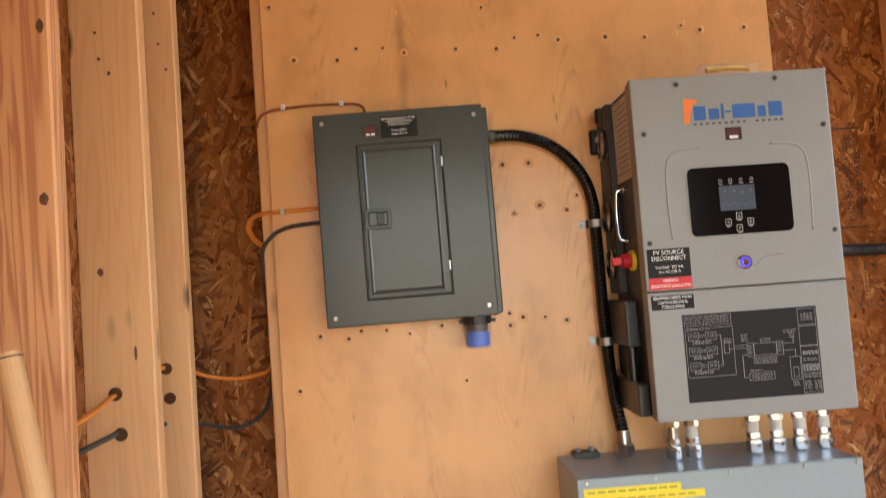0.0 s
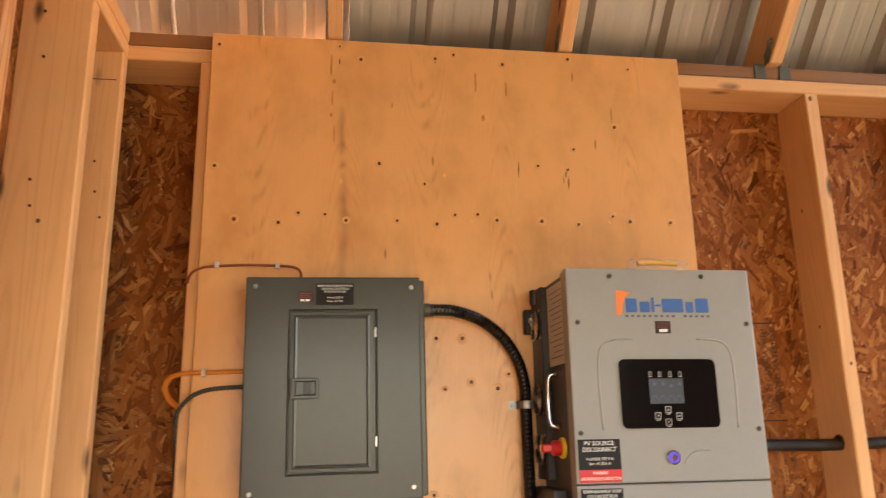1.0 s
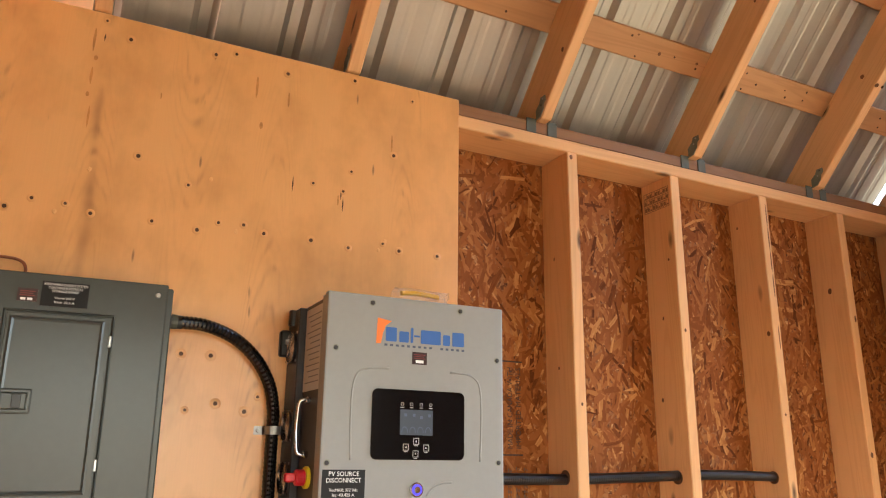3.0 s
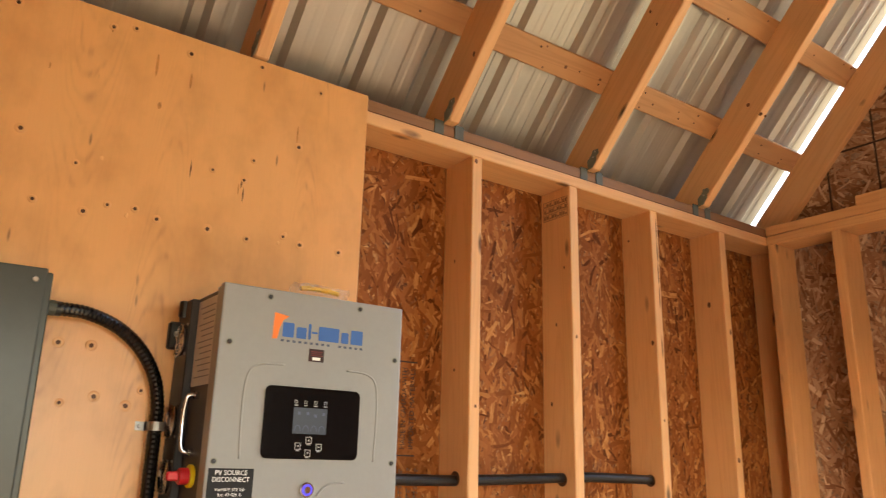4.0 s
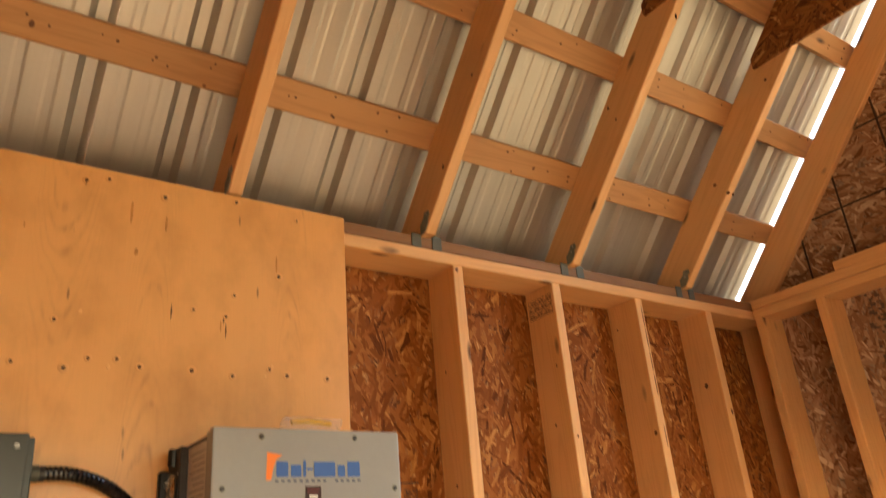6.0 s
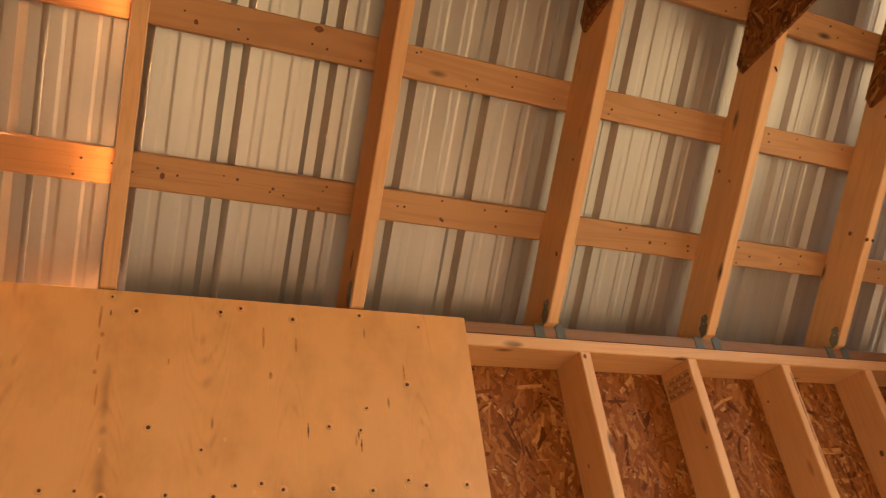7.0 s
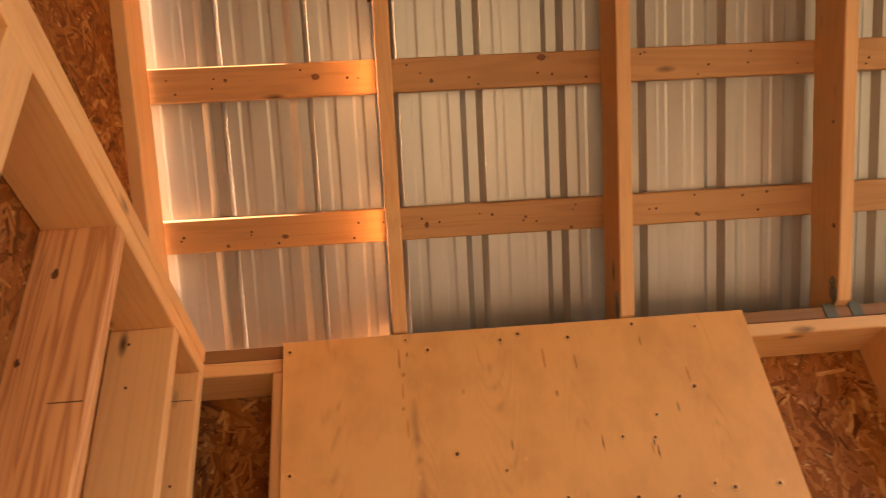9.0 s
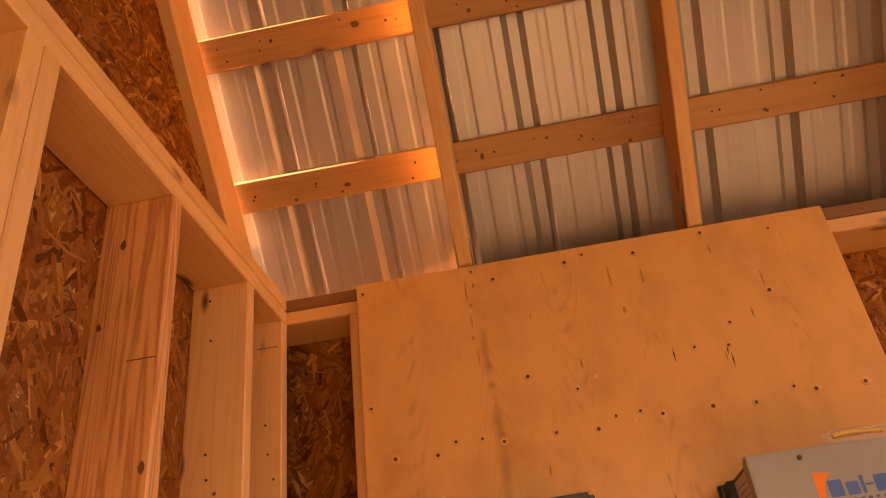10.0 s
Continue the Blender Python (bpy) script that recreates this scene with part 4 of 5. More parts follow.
frame_lines(((0.01, 0.02, 0.155, 0.135), (0.165, 0.02, 0.36, 0.135), (0.01, 0.16, 0.365, 0.72), (0.855, 0.02, 0.99, 0.21), (0.855, 0.22, 0.99, 0.45), (0.855, 0.45, 0.99, 0.98),
             (0.03, 0.21, 0.11, 0.30), (0.16, 0.21, 0.24, 0.30), (0.03, 0.38, 0.11, 0.47), (0.16, 0.38, 0.24, 0.47), (0.03, 0.55, 0.11, 0.64), (0.16, 0.55, 0.24, 0.64),
             (0.51, 0.38, 0.68, 0.52), (0.46, 0.37, 0.51, 0.53), (0.68, 0.37, 0.73, 0.53), (0.46, 0.71, 0.65, 0.80), (0.77, 0.56, 0.85, 0.82), (0.29, 0.34, 0.33, 0.47), (0.79, 0.68, 0.83, 0.79)))
rows = []
rnd = random.Random(4)
def text_block(u0, v0, u1, n, step=0.022, h=0.008):
    for k in range(n):
        u = u0
        while u < u1:
            w = rnd.uniform(0.008, 0.026)
            (xa, za), (xb, zb) = dz(u, v0 + k * step), dz(min(u + w, u1), v0 + k * step + h)
            rows.append((xa, xb, zb, za))
            u += w + 0.007
text_block(0.02, 0.035, 0.14, 4), text_block(0.175, 0.035, 0.34, 4), text_block(0.02, 0.175, 0.2, 1)
for v in (0.31, 0.48, 0.65):
    text_block(0.06, v, 0.20, 2, 0.02, 0.011)
for v in (0.235, 0.405, 0.575):
    text_block(0.115, v, 0.155, 2), text_block(0.045, v, 0.1, 2), text_block(0.175, v, 0.23, 2)
text_block(0.29, 0.30, 0.35, 3), text_block(0.42, 0.27, 0.47, 4), text_block(0.50, 0.54, 0.68, 4), text_block(0.56, 0.33, 0.64, 2), text_block(0.47, 0.40, 0.50, 5), text_block(0.69, 0.39, 0.72, 5)
text_block(0.47, 0.68, 0.56, 1), text_block(0.48, 0.73, 0.63, 3), text_block(0.74, 0.25, 0.84, 2), text_block(0.78, 0.29, 0.82, 3), text_block(0.78, 0.84, 0.83, 3)
text_block(0.88, 0.08, 0.97, 4), text_block(0.87, 0.51, 0.98, 2, 0.022, 0.018), text_block(0.87, 0.59, 0.98, 2), text_block(0.865, 0.66, 0.985, 4, 0.02, 0.016), text_block(0.865, 0.76, 0.985, 3), text_block(0.865, 0.85, 0.92, 5), text_block(0.94, 0.85, 0.985, 5)
bars("fine_print", rows, -0.2512, M_faint, dia, thick=0.0004)
rows = []
for u0, v0, u1, v1 in ((0.24, 0.25, 0.275, 0.255), (0.27, 0.25, 0.275, 0.60), (0.24, 0.60, 0.275, 0.605), (0.275, 0.42, 0.29, 0.425), (0.33, 0.42, 0.46, 0.425), (0.365, 0.39, 0.46, 0.395), (0.73, 0.40, 0.81, 0.405), (0.806, 0.33, 0.811, 0.40),
                       (0.73, 0.48, 0.82, 0.485), (0.815, 0.48, 0.82, 0.56), (0.42, 0.50, 0.46, 0.505), (0.42, 0.50, 0.425, 0.76), (0.42, 0.755, 0.46, 0.76)):
    (xa, za), (xb, zb) = dz(u0, v0), dz(u1, v1)
    rows.append((xa, xb, zb, za))
bars("circuit_lines", rows, -0.2512, M_faint, dia, thick=0.0004)

# side of the inverter: rating plate, fans, handle, switch, boxes
part("rating_plate", box(0.7955, 0.797, -0.202, -0.085, 1.605, 1.783), M_paper, inv, "worn white rating plate")
rp = bmesh.new()
for k in range(13):
    box(0.7949, 0.7955, -0.194 + 0.003 * (k % 2), -0.1 - 0.012 * (k % 3), 1.765 - 0.012 * k, 1.7675 - 0.012 * k, bm=rp)
part("fine_print", rp, M_faint, inv)
part("fan_plate", box(0.779, 0.797, -0.086, -0.003, 1.36, 1.79, 0.002), M_char, inv)


def fan(z):
    f = part("fan", cyl(0.034, 0.006, "x", 28, at=(0.7775, -0.045, z)), M_black, inv, "round cooling fan with a wire guard")
    for r in (0.033, 0.027, 0.021, 0.015, 0.009):
        pts = [(0.7725, -0.045 + r * math.cos(radians(a)), z + r * math.sin(radians(a))) for a in range(0, 361, 24)]
        part("guard_ring", tube(pts, 0.0011, 6, 1, close=False), M_chrome, f)
    bm = bmesh.new()
    for a in (45, 135):
        c, s = math.cos(radians(a)) * 0.042, math.sin(radians(a)) * 0.042
        path = [(0.7728, -0.045 - c, z - s), (0.7728, -0.045 + c, z + s)]
        extra = tube(path, 0.0009, 5, 1)
        me = bpy.data.meshes.new("tmp")
        extra.to_mesh(me)
        extra.free()
        bm.from_mesh(me)
        bpy.data.meshes.remove(me)
    part("guard_spoke", bm, M_chrome, f)
    part("hub", cyl(0.0085, 0.004, "x", 16, at=(0.7725, -0.045, z)), M_steel, f)
    for dy in (-0.031, 0.031):
        for dz_ in (-0.031, 0.031):
            part("screw", cyl(0.003, 0.002, "x", 8, at=(0.778, -0.045 + dy, z + dz_)), M_steel, f)


for z in (1.705, 1.535, 1.425):
    fan(z)
part("mount_bracket", box(0.757, 0.797, -0.02, -0.001, 1.688, 1.748, 0.004), M_black, inv, "black wall bracket")
part("bolt", cyl(0.006, 0.012, "x", 6, at=(0.773, -0.026, 1.72)), M_steel, inv)
part("cable_gland", cyl(0.011, 0.036, "z", 14, at=(0.778, -0.040, 1.772), bevel=0.002), M_black, inv)
part("mount_bracket", box(0.783, 0.797, -0.05, -0.03, 1.74, 1.785, 0.004), M_tie, inv)
hnd = part("handle", tube([(0.797, -0.14, 1.585), (0.784, -0.14, 1.585), (0.775, -0.138, 1.576), (0.773, -0.135, 1.53), (0.775, -0.138, 1.484), (0.784, -0.14, 1.475), (0.797, -0.14, 1.475)], 0.0045, 10, 6), M_chrome, inv, "bright steel carrying handle", smooth=True)
for z in (1.585, 1.475):
    part("foot", cyl(0.0075, 0.008, "x", 14, at=(0.793, -0.14, z)), M_chrome, hnd)
knob = part("rotary_switch", cyl(0.022, 0.008, "x", 24, at=(0.793, -0.155, 1.43), bevel=0.001), M_yellow, inv, "yellow switch plate with a red knob")
part("knob", cyl(0.016, 0.02, "x", 20, at=(0.780, -0.155, 1.43), bevel=0.002), M_red, knob, "red rotary knob")
part("grip", box(0.748, 0.772, -0.159, -0.151, 1.421, 1.439, 0.003), M_red, knob)
part("side_box", box(0.768, 0.797, -0.16, -0.012, 1.245, 1.345, 0.006, seg=2), M_char, inv, "dark grey side box")
part("side_box", box(0.778, 0.797, -0.12, -0.03, 1.174, 1.243, 0.008, seg=2), M_black, inv)
part("cable_tube", cyl(0.012, 0.072, "z", 16, at=(0.780, -0.14, 1.208)), M_black, inv)
part("side_box", box(0.770, 0.797, -0.20, -0.03, 1.102, 1.172, 0.006, seg=2), M_black, inv)
# a small bag on top
bag = thing("plastic_bag", "small clear plastic bag with a yellow strip on the inverter", "bag")
part("strip", tube([(0.985, -0.172, 1.829), (1.01, -0.17, 1.832), (1.05, -0.168, 1.832), (1.08, -0.168, 1.829)], 0.0056, 10, 6), M_strip, bag, "yellow strip")
crumple = box(0.968, 1.1, -0.185, -0.155, 1.8005, 1.836, 0.004, seg=2)
bmesh.ops.subdivide_edges(crumple, edges=crumple.edges[:], cuts=4)
for v in crumple.verts:
    v.co += 0.010 * Vector(noise.noise_vector(v.co * 80)) * (1 if v.co.z > 1.806 else 0)
part("film", crumple, M_film, bag, "clear plastic film").visible_shadow = False

# ---- cables left of the panel ----
c1 = thing("control_cable", "thin brown cable stapled above the breaker panel", "cable")
part("cord", tube([(-0.026, 0.05, 1.80), (-0.024, 0.012, 1.815), (-0.012, -0.002, 1.832), (0.01, -0.005, 1.842), (0.04, -0.005, 1.846), (0.11, -0.005, 1.850), (0.178, -0.005, 1.849), (0.215, -0.006, 1.846), (0.231, -0.012, 1.832), (0.233, -0.02, 1.80)], 0.0032, 8, 8), M_brown, c1, smooth=True)
for x in (0.041, 0.178):
    part("cable_clip", box(x - 0.005, x + 0.005, -0.010, 0.0, 1.842, 1.857, 0.0015), M_pale, c1, "white cable clip")
c2 = thing("power_cable", "orange sheathed cable entering the breaker panel", "cable")
part("cord", tube([(0.122, -0.012, 1.606), (0.08, -0.008, 1.605), (0.027, -0.007, 1.603), (-0.02, -0.004, 1.602), (-0.05, 0.015, 1.594), (-0.062, 0.03, 1.575), (-0.055, 0.045, 1.55), (-0.036, 0.06, 1.53)], 0.0062, 10, 8, flat=0.75), M_cable, c2, smooth=True)
part("cable_clip", box(0.021, 0.031, -0.014, 0.0, 1.594, 1.613, 0.002), M_pale, c2, "white cable clip")
c3 = thing("armoured_cable", "grey armoured flexible cable running down the stud", "cable")
part("armour", tube([(0.122, -0.012, 1.572), (0.07, -0.01, 1.570), (0.03, -0.009, 1.564), (-0.002, -0.006, 1.548), (-0.028, 0.006, 1.515), (-0.034, 0.035, 1.46), (-0.036, 0.07, 1.38), (-0.038, 0.095, 1.27), (-0.046, 0.105, 1.18), (-0.075, 0.11, 1.122), (-0.132, 0.105, 1.098), (-0.2, 0.075, 1.115), (-0.26, -0.0, 1.135), (-0.275, -0.2, 1.16), (-0.285, -0.3, 1.158), (-0.30, -0.5, 1.15)], 0.0040, 10, 8, 0.0017, 0.0085), M_armour, c3)
c4 = thing("power_cable", "orange sheathed cable strung between the studs", "cable")
part("cord", tube([(-0.036, 0.085, 1.24), (-0.06, 0.095, 1.226), (-0.125, 0.1, 1.216), (-0.19, 0.085, 1.228), (-0.25, 0.02, 1.262), (-0.272, -0.1, 1.26), (-0.28, -0.24, 1.238), (-0.30, -0.32, 1.21), (-0.31, -0.45, 1.195), (-0.30, -0.62, 1.21)], 0.0062, 10, 8, flat=0.75), M_cable, c4, smooth=True)
for x, y, z, ax in ((-0.279, -0.2495, 1.238, "y"), (-0.272, -0.2495, 1.159, "y"), (-0.255, -0.0195, 1.262, "y"), (-0.25, -0.0195, 1.195, "y")):
    stud = min((o for o in bpy.data.objects if o.name.startswith("wall_stud") and o.location.x < -0.2), key=lambda o: abs(o.location.y - y))
    h = part("drilled_hole", cyl(0.0135, 0.0012, ax, 18), M_screw, None, "dark drilled cable hole")
    h.parent, h.matrix_parent_inverse = stud, stud.matrix_world.inverted()
    h.matrix_basis = Matrix.Translation((x, y, z))

# ---- conduit through the studs right of the inverter ----
pipe = thing("flexible_conduit", "black flexible conduit threaded through the wall studs", "conduit")
part("hose", tube([(1.196, -0.06, 1.425), (1.30, 0.02, 1.423), (1.40, 0.06, 1.421), (1.57, 0.075, 1.419), (1.70, 0.078, 1.421), (1.85, 0.076, 1.425), (1.98, 0.075, 1.429), (2.12, 0.076, 1.432), (2.27, 0.076, 1.430), (2.39, 0.075, 1.427), (2.43, 0.075, 1.427)], 0.0145, 14, 8, 0.0008, 0.008), M_black, pipe)
for x in (1.597, 2.003, 2.410):
    h = part("bushing", cyl(0.020, 0.003, "x", 18, at=(x, 0.075, 1.424)), M_screw, pipe)

# ---- ties at the rafter seats ----
def tie(x):
    t = thing("hurricane_tie", "dark zinc hurricane tie nailed to rafter and plate", "rafter tie", group="rafter ties")
    for sx in (-1, 1):
        xa = x + sx * (THICK / 2 + 0.001)
        part("plate_flange", box(min(xa, xa + sx * 0.034), max(xa, xa + sx * 0.034), 0.0225, 0.0255, 2.407, 2.452, 0.0008), M_tie, t)
        bm = prism([(0.022, 2.446), (-0.002, 2.450), (-0.018, 2.470), (-0.020, 2.486), (-0.030, 2.494), (-0.028, 2.510), (-0.004, 2.510), (0.002, 2.495), (0.022, 2.478)], min(xa, xa + sx * 0.0015), max(xa, xa + sx * 0.0015))
        # lighter zinc here makes up for the little light on the rafter's side
        fl = part("rafter_flange", bm, M_zinc, t)
        for y, z in ((-0.016, 2.502), (-0.006, 2.485)):
            part("nail", cyl(0.003, 0.002, "x", 8, at=(xa + sx * 0.002, y, z)), M_steel, fl)


for x in RAFTERS:
    tie(x)

# ---- prints on wood and board ----
rows = []
rnd = random.Random(9)
UNDO = wall_back.matrix_world.inverted()
for cx in (1.462, 1.488, 1.514):
    z = 1.27
    while z < 1.45:
        l = rnd.uniform(0.005, 0.014)
        rows.append((cx, cx + 0.0035, z, min(z + l, 1.46)))
        rows.append((cx + 0.0075, cx + 0.011, z, min(z + 0.6 * l, 1.46)))
        z += l + 0.005
p = bars("print", rows, YB + DEEP - 0.0024, M_soft_ink, None, "dark printed lines on the board")
p.parent, p.matrix_parent_inverse = wall_back, UNDO
tagged(p, kind="stuff")
for text, x in (("MADE IN CANADA WITH", 1.471), ("IMPORTED MATERIALS", 1.499)):
    w = words("printed_words", text, 0, 0, 0, 0.024, M_ink, None, "CENTER", "dark lettering printed upwards on the board", 0.225)
    turned = w.matrix_world.copy()
    w.parent, w.matrix_parent_inverse = wall_back, UNDO
    w.matrix_basis = Matrix.Translation((x, YB + DEEP - 0.0028, 1.612)) @ Matrix.Rotation(radians(-90), 4, "Y") @ turned
for z0 in (1.740, 1.480):
    p = part("printed_line", box(1.44, 1.512, YB + DEEP - 0.0028, YB + DEEP, z0, z0 + 0.004), M_ink)
    p.parent, p.matrix_parent_inverse = wall_back, UNDO
bm = bmesh.new()
for k in range(10):
    y0 = 0.030 + 0.0126 * k
    box(2.0034, 2.0041, y0, y0 + 0.0014, 2.268, 2.334, bm=bm)
    if k < 9:
        for r in range(3):
            z0 = 2.272 + 0.022 * r
            box(2.0034, 2.0041, y0 + 0.003, y0 + 0.0105, z0, z0 + (0.013 if (k * 2 + r) % 3 else 0.005), bm=bm)
for z0 in (2.2665, 2.288, 2.310, 2.334):
    box(2.0034, 2.0041, 0.030, 0.145, z0, z0 + 0.0014, bm=bm)
stamp_stud = [o for o in bpy.data.objects if o.name.startswith("wall_stud") and abs(o.location.x - (STUDS_BACK[5] + THICK / 2)) < 0.01 and o.location.y > 0.05][0]
p = part("grade_stamp", bm, M_stamp)
p.parent = stamp_stud
p.matrix_parent_inverse = stamp_stud.matrix_world.inverted()
tagged(p, "faint brown grade stamp")
bm = bmesh.new()
def ink(y0, y1, z0, z1):
    box(XR + DEEP - 0.0028, XR + DEEP, y0, y1, z0, z1, bm=bm)
# a dabbed mark at the top, then lines of print running up the board
for k in range(26):
    y0, z0 = -0.365 - 0.012 * rnd.randrange(7), 2.20 + 0.0073 * k
    ink(y0 - rnd.uniform(0.006, 0.022), y0, z0, z0 + rnd.uniform(0.006, 0.018))
for y0, y1, z0, z1 in ((-0.46, -0.375, 1.99, 2.17), (-0.465, -0.375, 1.86, 1.955), (-0.475, -0.37, 1.685, 1.745), (-0.463, -0.382, 1.535, 1.615), (-0.47, -0.385, 1.20, 1.50)):
    y = y0
    while y < y1:
        z = z0
        while z < z1:
            h = rnd.uniform(0.010, 0.03)
            if rnd.random() < 0.72:
                ink(y, y + rnd.uniform(0.008, 0.013), z, min(z + h, z1))
            z += h + 0.007
        y += 0.0185
for z in (1.525, 1.622):
    ink(-0.475, -0.37, z, z + 0.004)
p = part("print", bm, M_soft_ink)
p.parent, p.matrix_parent_inverse = wall_right, wall_right.matrix_world.inverted()
gable_right = bpy.data.objects["gable_right"]
for y0, y1, z0, z1 in ((-0.84, -0.05, 2.728, 2.736), (-0.84, -0.35, 3.02, 3.028), (-0.206, -0.198, 2.45, 2.75), (-0.402, -0.394, 2.45, 2.95), (-0.634, -0.626, 2.45, 3.15)):
    p = part("printed_line", box(XR + DEEP - 0.0028, XR + DEEP, y0, y1, z0, z1), M_ink)
    p.parent, p.matrix_parent_inverse = gable_right, gable_right.matrix_world.inverted()

# ---- grey pipe beside the doorway ----
duct = thing("vent_pipe", "tall grey plastic pipe standing beside the doorway", "pipe")
part("tube", cyl(0.042, 2.76, "z", 28, at=(3.085, -0.79, 1.38)), M_pvc, duct)
part("cap", cyl(0.052, 0.06, "z", 28, at=(3.085, -0.79, 2.79), bevel=0.006), M_pvc_dark, duct, "dark grey pipe cap")

# ---- tool handle leaning at the side wall ----
tool = thing("tool_handle", "round pale wooden tool handle leaning by the side wall", "tool")
a, b = Vector((0.15, -1.0, 0.0)), Vector((-0.17, -0.832, 1.358))
d = (b - a).normalized()
m = Matrix((d, d.cross(Vector((0, 1, 0))).normalized(), d.cross(d.cross(Vector((0, 1, 0)))).normalized())).transposed().to_4x4()
m.translation = (a + b) / 2
L = (b - a).length
part("shaft", cyl(0.0155, L, "x", 20), M_pole, tool, m=m)
part("end_cap", cyl(0.0160, 0.008, "x", 20, bevel=0.003), M_screw, tool, "dark end cap", m=Matrix.Translation(d * (L / 2 - 0.006)) @ m)

# ---- nail points through the purlins ----
nail_bm = cyl(0.0032, 0.003, "z", 8)
nail_me = bpy.data.meshes.new("nail")
nail_bm.to_mesh(nail_me)
nail_bm.free()
nail_me.materials.append(M_screw)
rnd = random.Random(12)
for purlin, x0, x1 in PURLINS:
    x = x0 + 0.1
    while x < x1 - 0.05:
        for _ in range(rnd.choice((1, 2, 2))):
            n = new("nail", nail_me)
            n.parent = purlin
            spot = purlin.matrix_world.inverted() @ Vector((x + rnd.uniform(-0.03, 0.03), purlin.location.y, purlin.location.z))
            low = -1 if (purlin.matrix_world.to_3x3() @ Vector((0, 0, 1))).z > 0 else 1
            k = rnd.uniform(0.7, 1.3)
            n.matrix_local = Matrix.Translation((spot.x, rnd.uniform(-0.036, 0.036), low * (THICK / 2 + 0.0006))) @ Matrix.Diagonal((k, k, 1, 1))
        x += rnd.uniform(0.09, 0.2)

# bright screw points through the first purlins
for x, u in ((-0.050, 0.667), (0.193, 0.653), (-0.049, 0.236), (0.186, 0.252)):
    y, z = slope_pt(u, DEEP - 0.004)
    purlin = min((o for o, x0, x1 in PURLINS if x0 < 0), key=lambda o: abs(o.location.z - z))
    n = part("screw_point", cyl(0.0022, 0.014, "z", 8, r2=0.0006), M_chrome, None, "bright screw point")
    n.parent, n.matrix_parent_inverse = purlin, purlin.matrix_world.inverted()
    n.matrix_basis = Matrix.Translation((x, y, z)) @ Matrix.Rotation(math.pi - TH, 4, "X")

# nails and checks in the studs of the side wall
for x, y, z in ((-0.242, -0.0193, 2.086), (-0.235, -0.0193, 2.013), (-0.220, -0.0193, 1.952), (-0.294, -0.2493, 2.329), (-0.287, -0.2493, 2.226), (-0.285, -0.2493, 1.962), (-0.28, -0.2493, 1.908), (-0.318, -0.6273, 2.099)):
    stud = min((o for o in bpy.data.objects if o.name.startswith("wall_stud") and o.location.x < -0.2), key=lambda o: abs(o.location.y - y))
    n = new("nail", nail_me)
    n.parent = stud
    n.matrix_parent_inverse = stud.matrix_world.inverted()
    n.matrix_basis = Matrix.Translation((x, y, z)) @ Matrix.Rotation(radians(90), 4, "X")


# ---- knots and drying checks in the framing ----
def fleck(name, parent, at, axis, w, h, label, material=None):
    """A thin oval of dark wood on a face square to axis, w across and h up."""
    bm = bmesh.new()
    rim = []
    for k in range(12):
        a = math.pi * k / 6
        p, q = w * math.cos(a) * random.uniform(0.85, 1.1), h * math.sin(a) * random.uniform(0.85, 1.1)
        rim.append((0.0, p, q) if axis == "x" else (p, 0.0, q))
    out = Vector((-0.0006, 0, 0)) if axis == "x" else Vector((0, -0.0006, 0))
    lo = [bm.verts.new(Vector(c)) for c in rim]
    hi = [bm.verts.new(Vector(c) * 0.9 + out) for c in rim]
    bm.faces.new(hi)
    for k in range(12):
        bm.faces.new((lo[k], lo[(k + 1) % 12], hi[(k + 1) % 12], hi[k]))
    ob = part(name, bm, material or M_knot, None, label)
    ob.parent, ob.matrix_parent_inverse = parent, parent.matrix_world.inverted()
    ob.matrix_basis = Matrix.Translation(at)


def framing(kind, x, y):
    """The stud or rafter that stands nearest to a place on the plan."""
    return min((o for o in bpy.data.objects if o.name.startswith(kind)), key=lambda o: (o.location.x - x) ** 2 + (o.location.y - y) ** 2)


for x, z, w, h in ((1.612, 2.352, 0.006, 0.008), (2.832, 1.499, 0.007, 0.010), (2.842, 1.97, 0.005, 0.012), (1.62, 1.62, 0.004, 0.005), (2.022, 1.86, 0.004, 0.006), (2.428, 1.62, 0.004, 0.005)):
    fleck("knot", framing("wall_stud", x, 0.09), (x, YB, z), "y", w, h, "small dark knot")
for z in (2.30, 2.215, 2.13, 2.05, 1.87):
    fleck("drying_check", framing("wall_stud", 2.43, 0.09), (2.437, YB, z), "y", 0.0022, 0.042, "long dark drying check")
for x, y, z, w, h in ((2.410, 0.037, 1.884, 0.007, 0.009), (2.410, 0.124, 2.274, 0.004, 0.005), (2.817, 0.086, 2.082, 0.008, 0.012), (1.598, 0.091, 1.724, 0.004, 0.005), (1.598, 0.10, 2.05, 0.003, 0.006),
                      (2.004, 0.117, 1.653, 0.005, 0.007), (2.004, 0.091, 1.906, 0.004, 0.006), (2.004, 0.05, 2.09, 0.004, 0.005)):
    stud = STUDS_BACK[round((x + 0.028) / 0.4064)]
    fleck("knot", framing("wall_stud", x, 0.09), (stud, y, z), "x", w, h, "small dark knot")
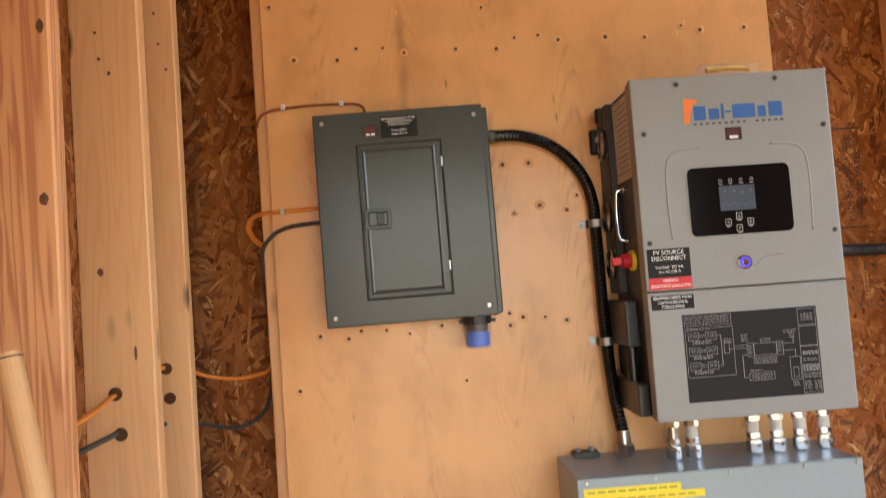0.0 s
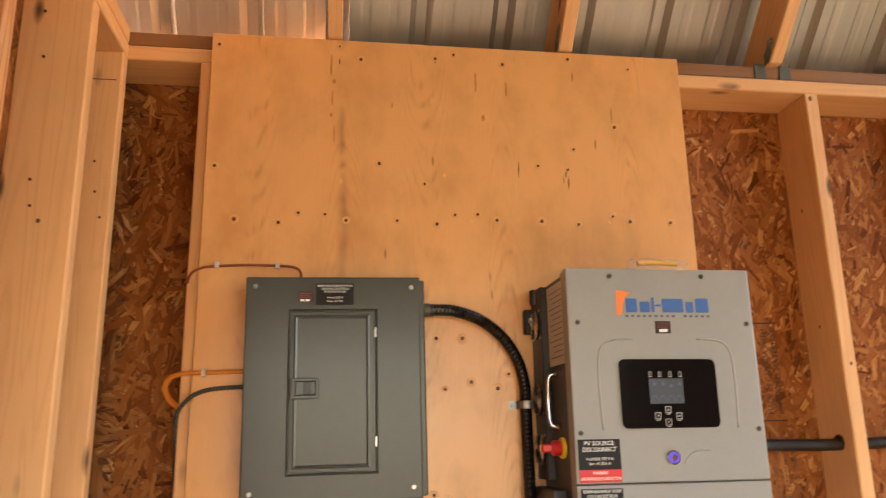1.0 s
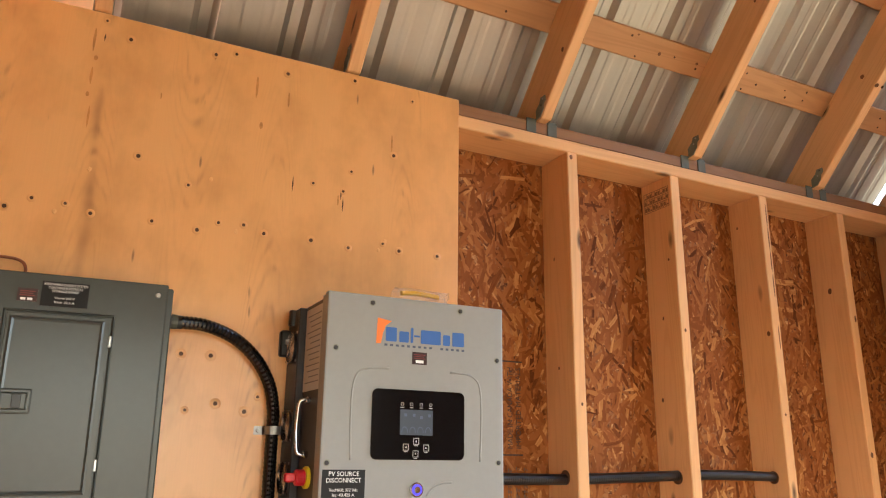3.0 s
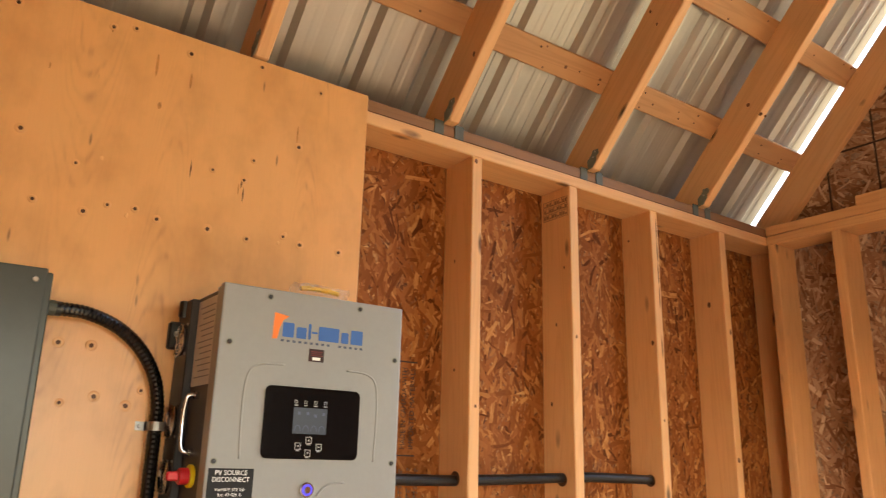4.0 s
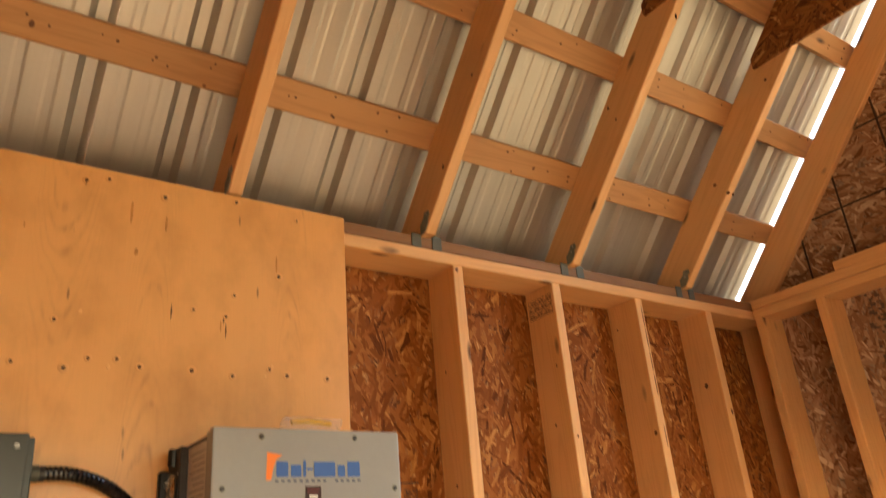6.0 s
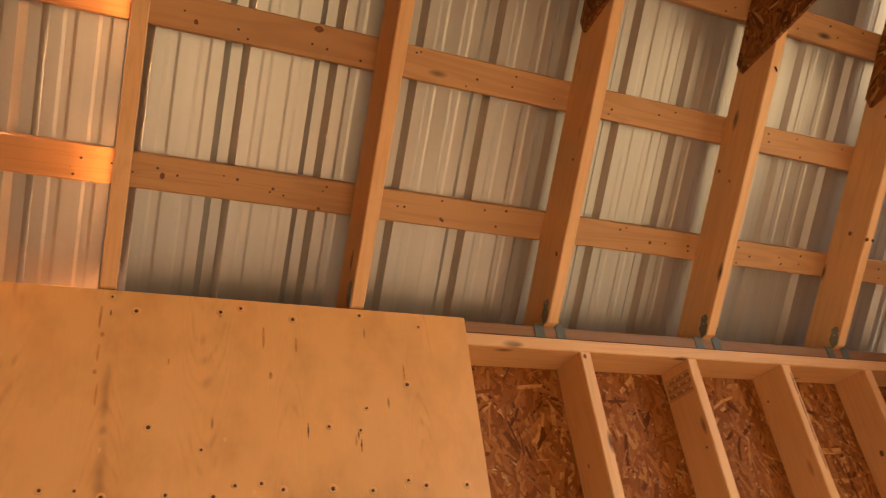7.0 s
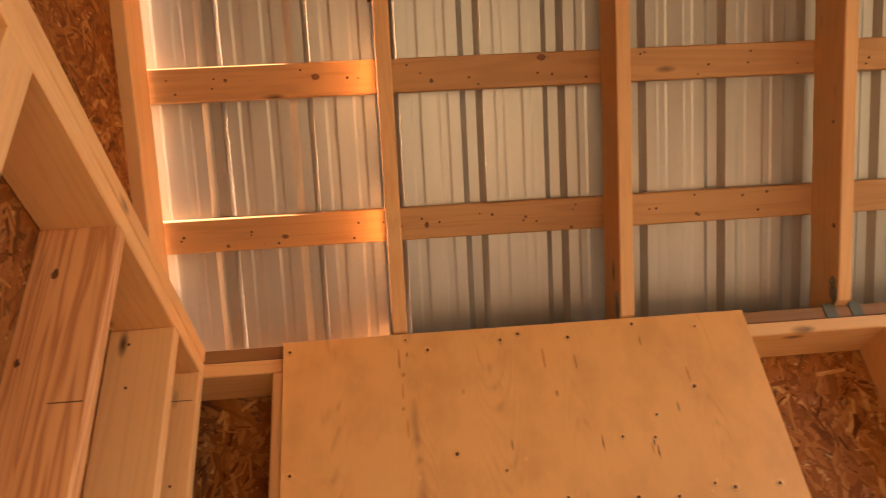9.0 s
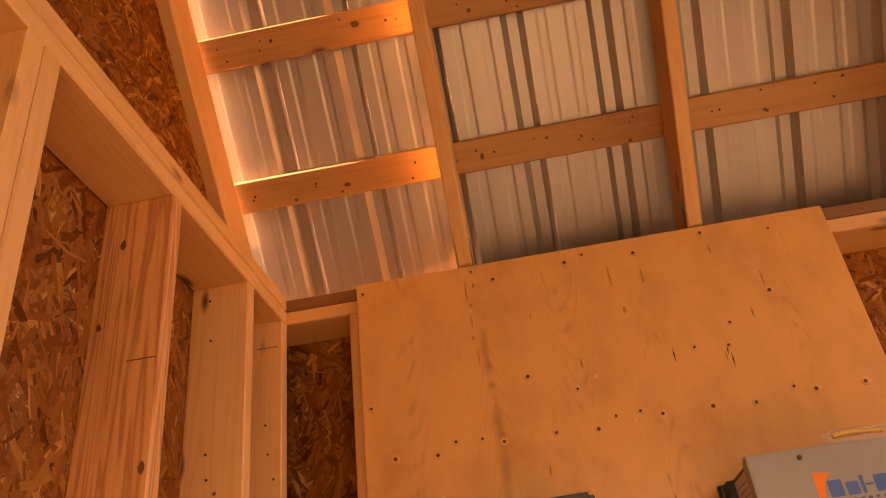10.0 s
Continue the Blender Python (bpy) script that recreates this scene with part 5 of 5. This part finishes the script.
for k, y, z, w, h in ((3, -0.277, 2.913, 0.005, 0.007), (3, -0.300, 2.855, 0.004, 0.006), (3, -0.607, 3.061, 0.004, 0.012), (4, -0.224, 2.784, 0.008, 0.008), (4, -0.270, 2.729, 0.008, 0.007), (4, -0.288, 2.714, 0.005, 0.006),
                      (4, -0.527, 3.078, 0.006, 0.006), (2, -0.118, 2.613, 0.006, 0.009), (2, -0.298, 2.827, 0.005, 0.005)):
    fleck("knot", framing("rafter", RAFTERS[k], 0.0), (RAFTERS[k] - THICK / 2, y, z), "x", w, h, "small dark knot")
for y, x, z, w, h in ((-0.608, -0.213, 1.837, 0.006, 0.011), (-0.608, -0.293, 2.268, 0.006, 0.011), (-0.608, -0.321, 2.101, 0.004, 0.008), (-0.608, -0.218, 1.574, 0.007, 0.010),
                      (-0.230, -0.297, 1.479, 0.006, 0.008), (-0.230, -0.236, 1.316, 0.003, 0.016), (-0.230, -0.262, 1.878, 0.004, 0.005)):
    fleck("knot", framing("wall_stud", XL - DEEP / 2, y), (x, y - THICK / 2, z), "y", w, h, "dark knot")

for x, u, w, h in ((-0.113, 0.671, 0.005, 0.005), (0.121, 0.670, 0.011, 0.008), (-0.145, 0.235, 0.005, 0.005), (0.008, 0.252, 0.009, 0.006), (0.426, 0.646, 0.005, 0.006), (0.726, 0.694, 0.012, 0.008), (0.754, 0.649, 0.004, 0.004), (0.393, 0.260, 0.006, 0.009), (0.668, 0.266, 0.004, 0.004), (0.796, 0.221, 0.005, 0.004), (1.156, 0.246, 0.005, 0.005), (1.291, 0.290, 0.004, 0.004), (1.906, 0.261, 0.006, 0.006), (1.802, 0.298, 0.004, 0.003), (2.064, 0.267, 0.006, 0.004)):
    low_y, low_z = slope_pt(u, DEEP)
    purlin = min((o for o, x0, x1 in PURLINS if x0 - 0.02 < x < x1 + 0.02), key=lambda o: abs(o.location.z - low_z))
    bm = cyl(0.01, 0.0012, "z", 14)
    for v in bm.verts:
        v.co.x *= 100 * w * random.uniform(0.85, 1.15)
        v.co.y *= 100 * h * random.uniform(0.85, 1.15)
    spot = purlin.matrix_world.inverted() @ Vector((x, low_y, low_z))
    n = part("knot", bm, M_knot, None, "dark knot")
    n.parent = purlin
    n.matrix_local = Matrix.Translation((spot.x, max(-0.036, min(0.036, spot.y)), math.copysign(THICK / 2 + 0.0002, spot.z)))

# pitch streaks in the plywood's face, pencil marks on the side wall
for x, z, w, h in ((0.660, 2.342, 0.0035, 0.030), (0.677, 2.243, 0.0045, 0.010), (0.740, 2.326, 0.0028, 0.022), (1.020, 2.265, 0.0025, 0.026), (0.292, 2.370, 0.003, 0.030), (0.296, 2.281, 0.003, 0.022), (0.302, 2.183, 0.0025, 0.028), (0.555, 2.399, 0.0022, 0.012), (0.445, 2.267, 0.0018, 0.008), (0.881, 2.085, 0.0022, 0.014), (0.300, 2.325, 0.0045, 0.007), (0.294, 2.235, 0.004, 0.006)):
    fleck("pitch_streak", ply, (x, 0.0002, z), "y", w, h, "brown pitch streak in the veneer", M_pitch)
for x0, x1, y, z in ((-0.260, -0.206, -0.608, 2.026), (-0.267, -0.211, 0.0, 2.291)):
    line = part("pencil_mark", box(x0, x1, y - THICK / 2 - 0.0005, y - THICK / 2, z, z + 0.0022), M_knot, None, "short pencil mark")
    stud = framing("wall_stud", XL - DEEP / 2, y)
    line.parent, line.matrix_parent_inverse = stud, stud.matrix_world.inverted()

# ---- strands on the faces of the boards ----
def strands(parent, rects, face, sign, material, seed, keep=None, lean=90):
    """Thin wood strands pressed into a board's face; rects (x0, x1, y0, y1) in the board's own plane."""
    rnd = random.Random(seed)
    verts, faces, uvs = [], [], []
    for x0, x1, y0, y1 in rects:
        for _ in range(int((x1 - x0) * (y1 - y0) * 3300)):
            cx, cy = rnd.uniform(x0, x1), rnd.uniform(y0, y1)
            if keep and not keep(cx, cy):
                continue
            long, wide = rnd.triangular(0.025, 0.13, 0.06), rnd.triangular(0.003, 0.024, 0.008)
            a = radians(rnd.gauss(lean, 42))
            c, d = math.cos(a), math.sin(a)
            bend, up, tilt = rnd.uniform(-0.08, 0.08) * long, rnd.uniform(0.0001, 0.0016), rnd.uniform(-0.0006, 0.0006)
            n, row = len(verts), []
            for f in (-0.5, 0.0, 0.5):
                for g in (-0.5, 0.5):
                    u = f * long + (rnd.uniform(-0.5, 0.5) * wide if f else 0)
                    v = g * wide * (rnd.uniform(0.55, 1.0) if f else 1.0) + bend * (1 - 4 * f * f)
                    verts.append((cx + u * c - v * d, cy + u * d + v * c, face + sign * (up + 2 * tilt * f)))
                    row.append((u + cx * 7.3, v + cy * 5.1))
            for k in (0, 2):
                quad = (n + k, n + k + 2, n + k + 3, n + k + 1)
                faces.append(quad)
                uvs += [row[q - n] for q in quad]
    me = bpy.data.meshes.new("strands")
    me.from_pydata(verts, [], faces)
    layer = me.uv_layers.new(name="UVMap")
    layer.data.foreach_set("uv", [value for pair in uvs for value in pair])
    me.materials.append(material)
    ob = new("strands", me)
    ob.parent = parent
    return tagged(ob, "overlapping reddish wood strands of the board" if material is M_strand else "overlapping wood strands of the board, paled for haze", kind="stuff")


strands(wall_back, [(-0.19, 0.02, 0.75, 2.36), (1.15, 3.24, 0.95, 2.36)], -YB - DEEP, 1, M_strand, 21)
strands(wall_left, [(-1.10, 0.0, 0.75, 2.36)], XL - DEEP, 1, M_strand, 22)
strands(wall_right, [(-0.83, 0.0, 1.1, 2.36)], XR + DEEP, -1, M_strand_haze, 23)
strands(bpy.data.objects["gable_left"], [(-1.45, 0.1, TOP + 0.02, 3.75)], XL - DEEP, 1, M_strand, 24, lambda y, z: z < roof_z(y, 0.09) - 0.02, 20)
strands(gable_right, [(-0.80, 0.1, TOP + 0.02, 3.35)], XR + DEEP, -1, M_strand_haze, 25, lambda y, z: z < roof_z(y, 0.09) - 0.02, 20)
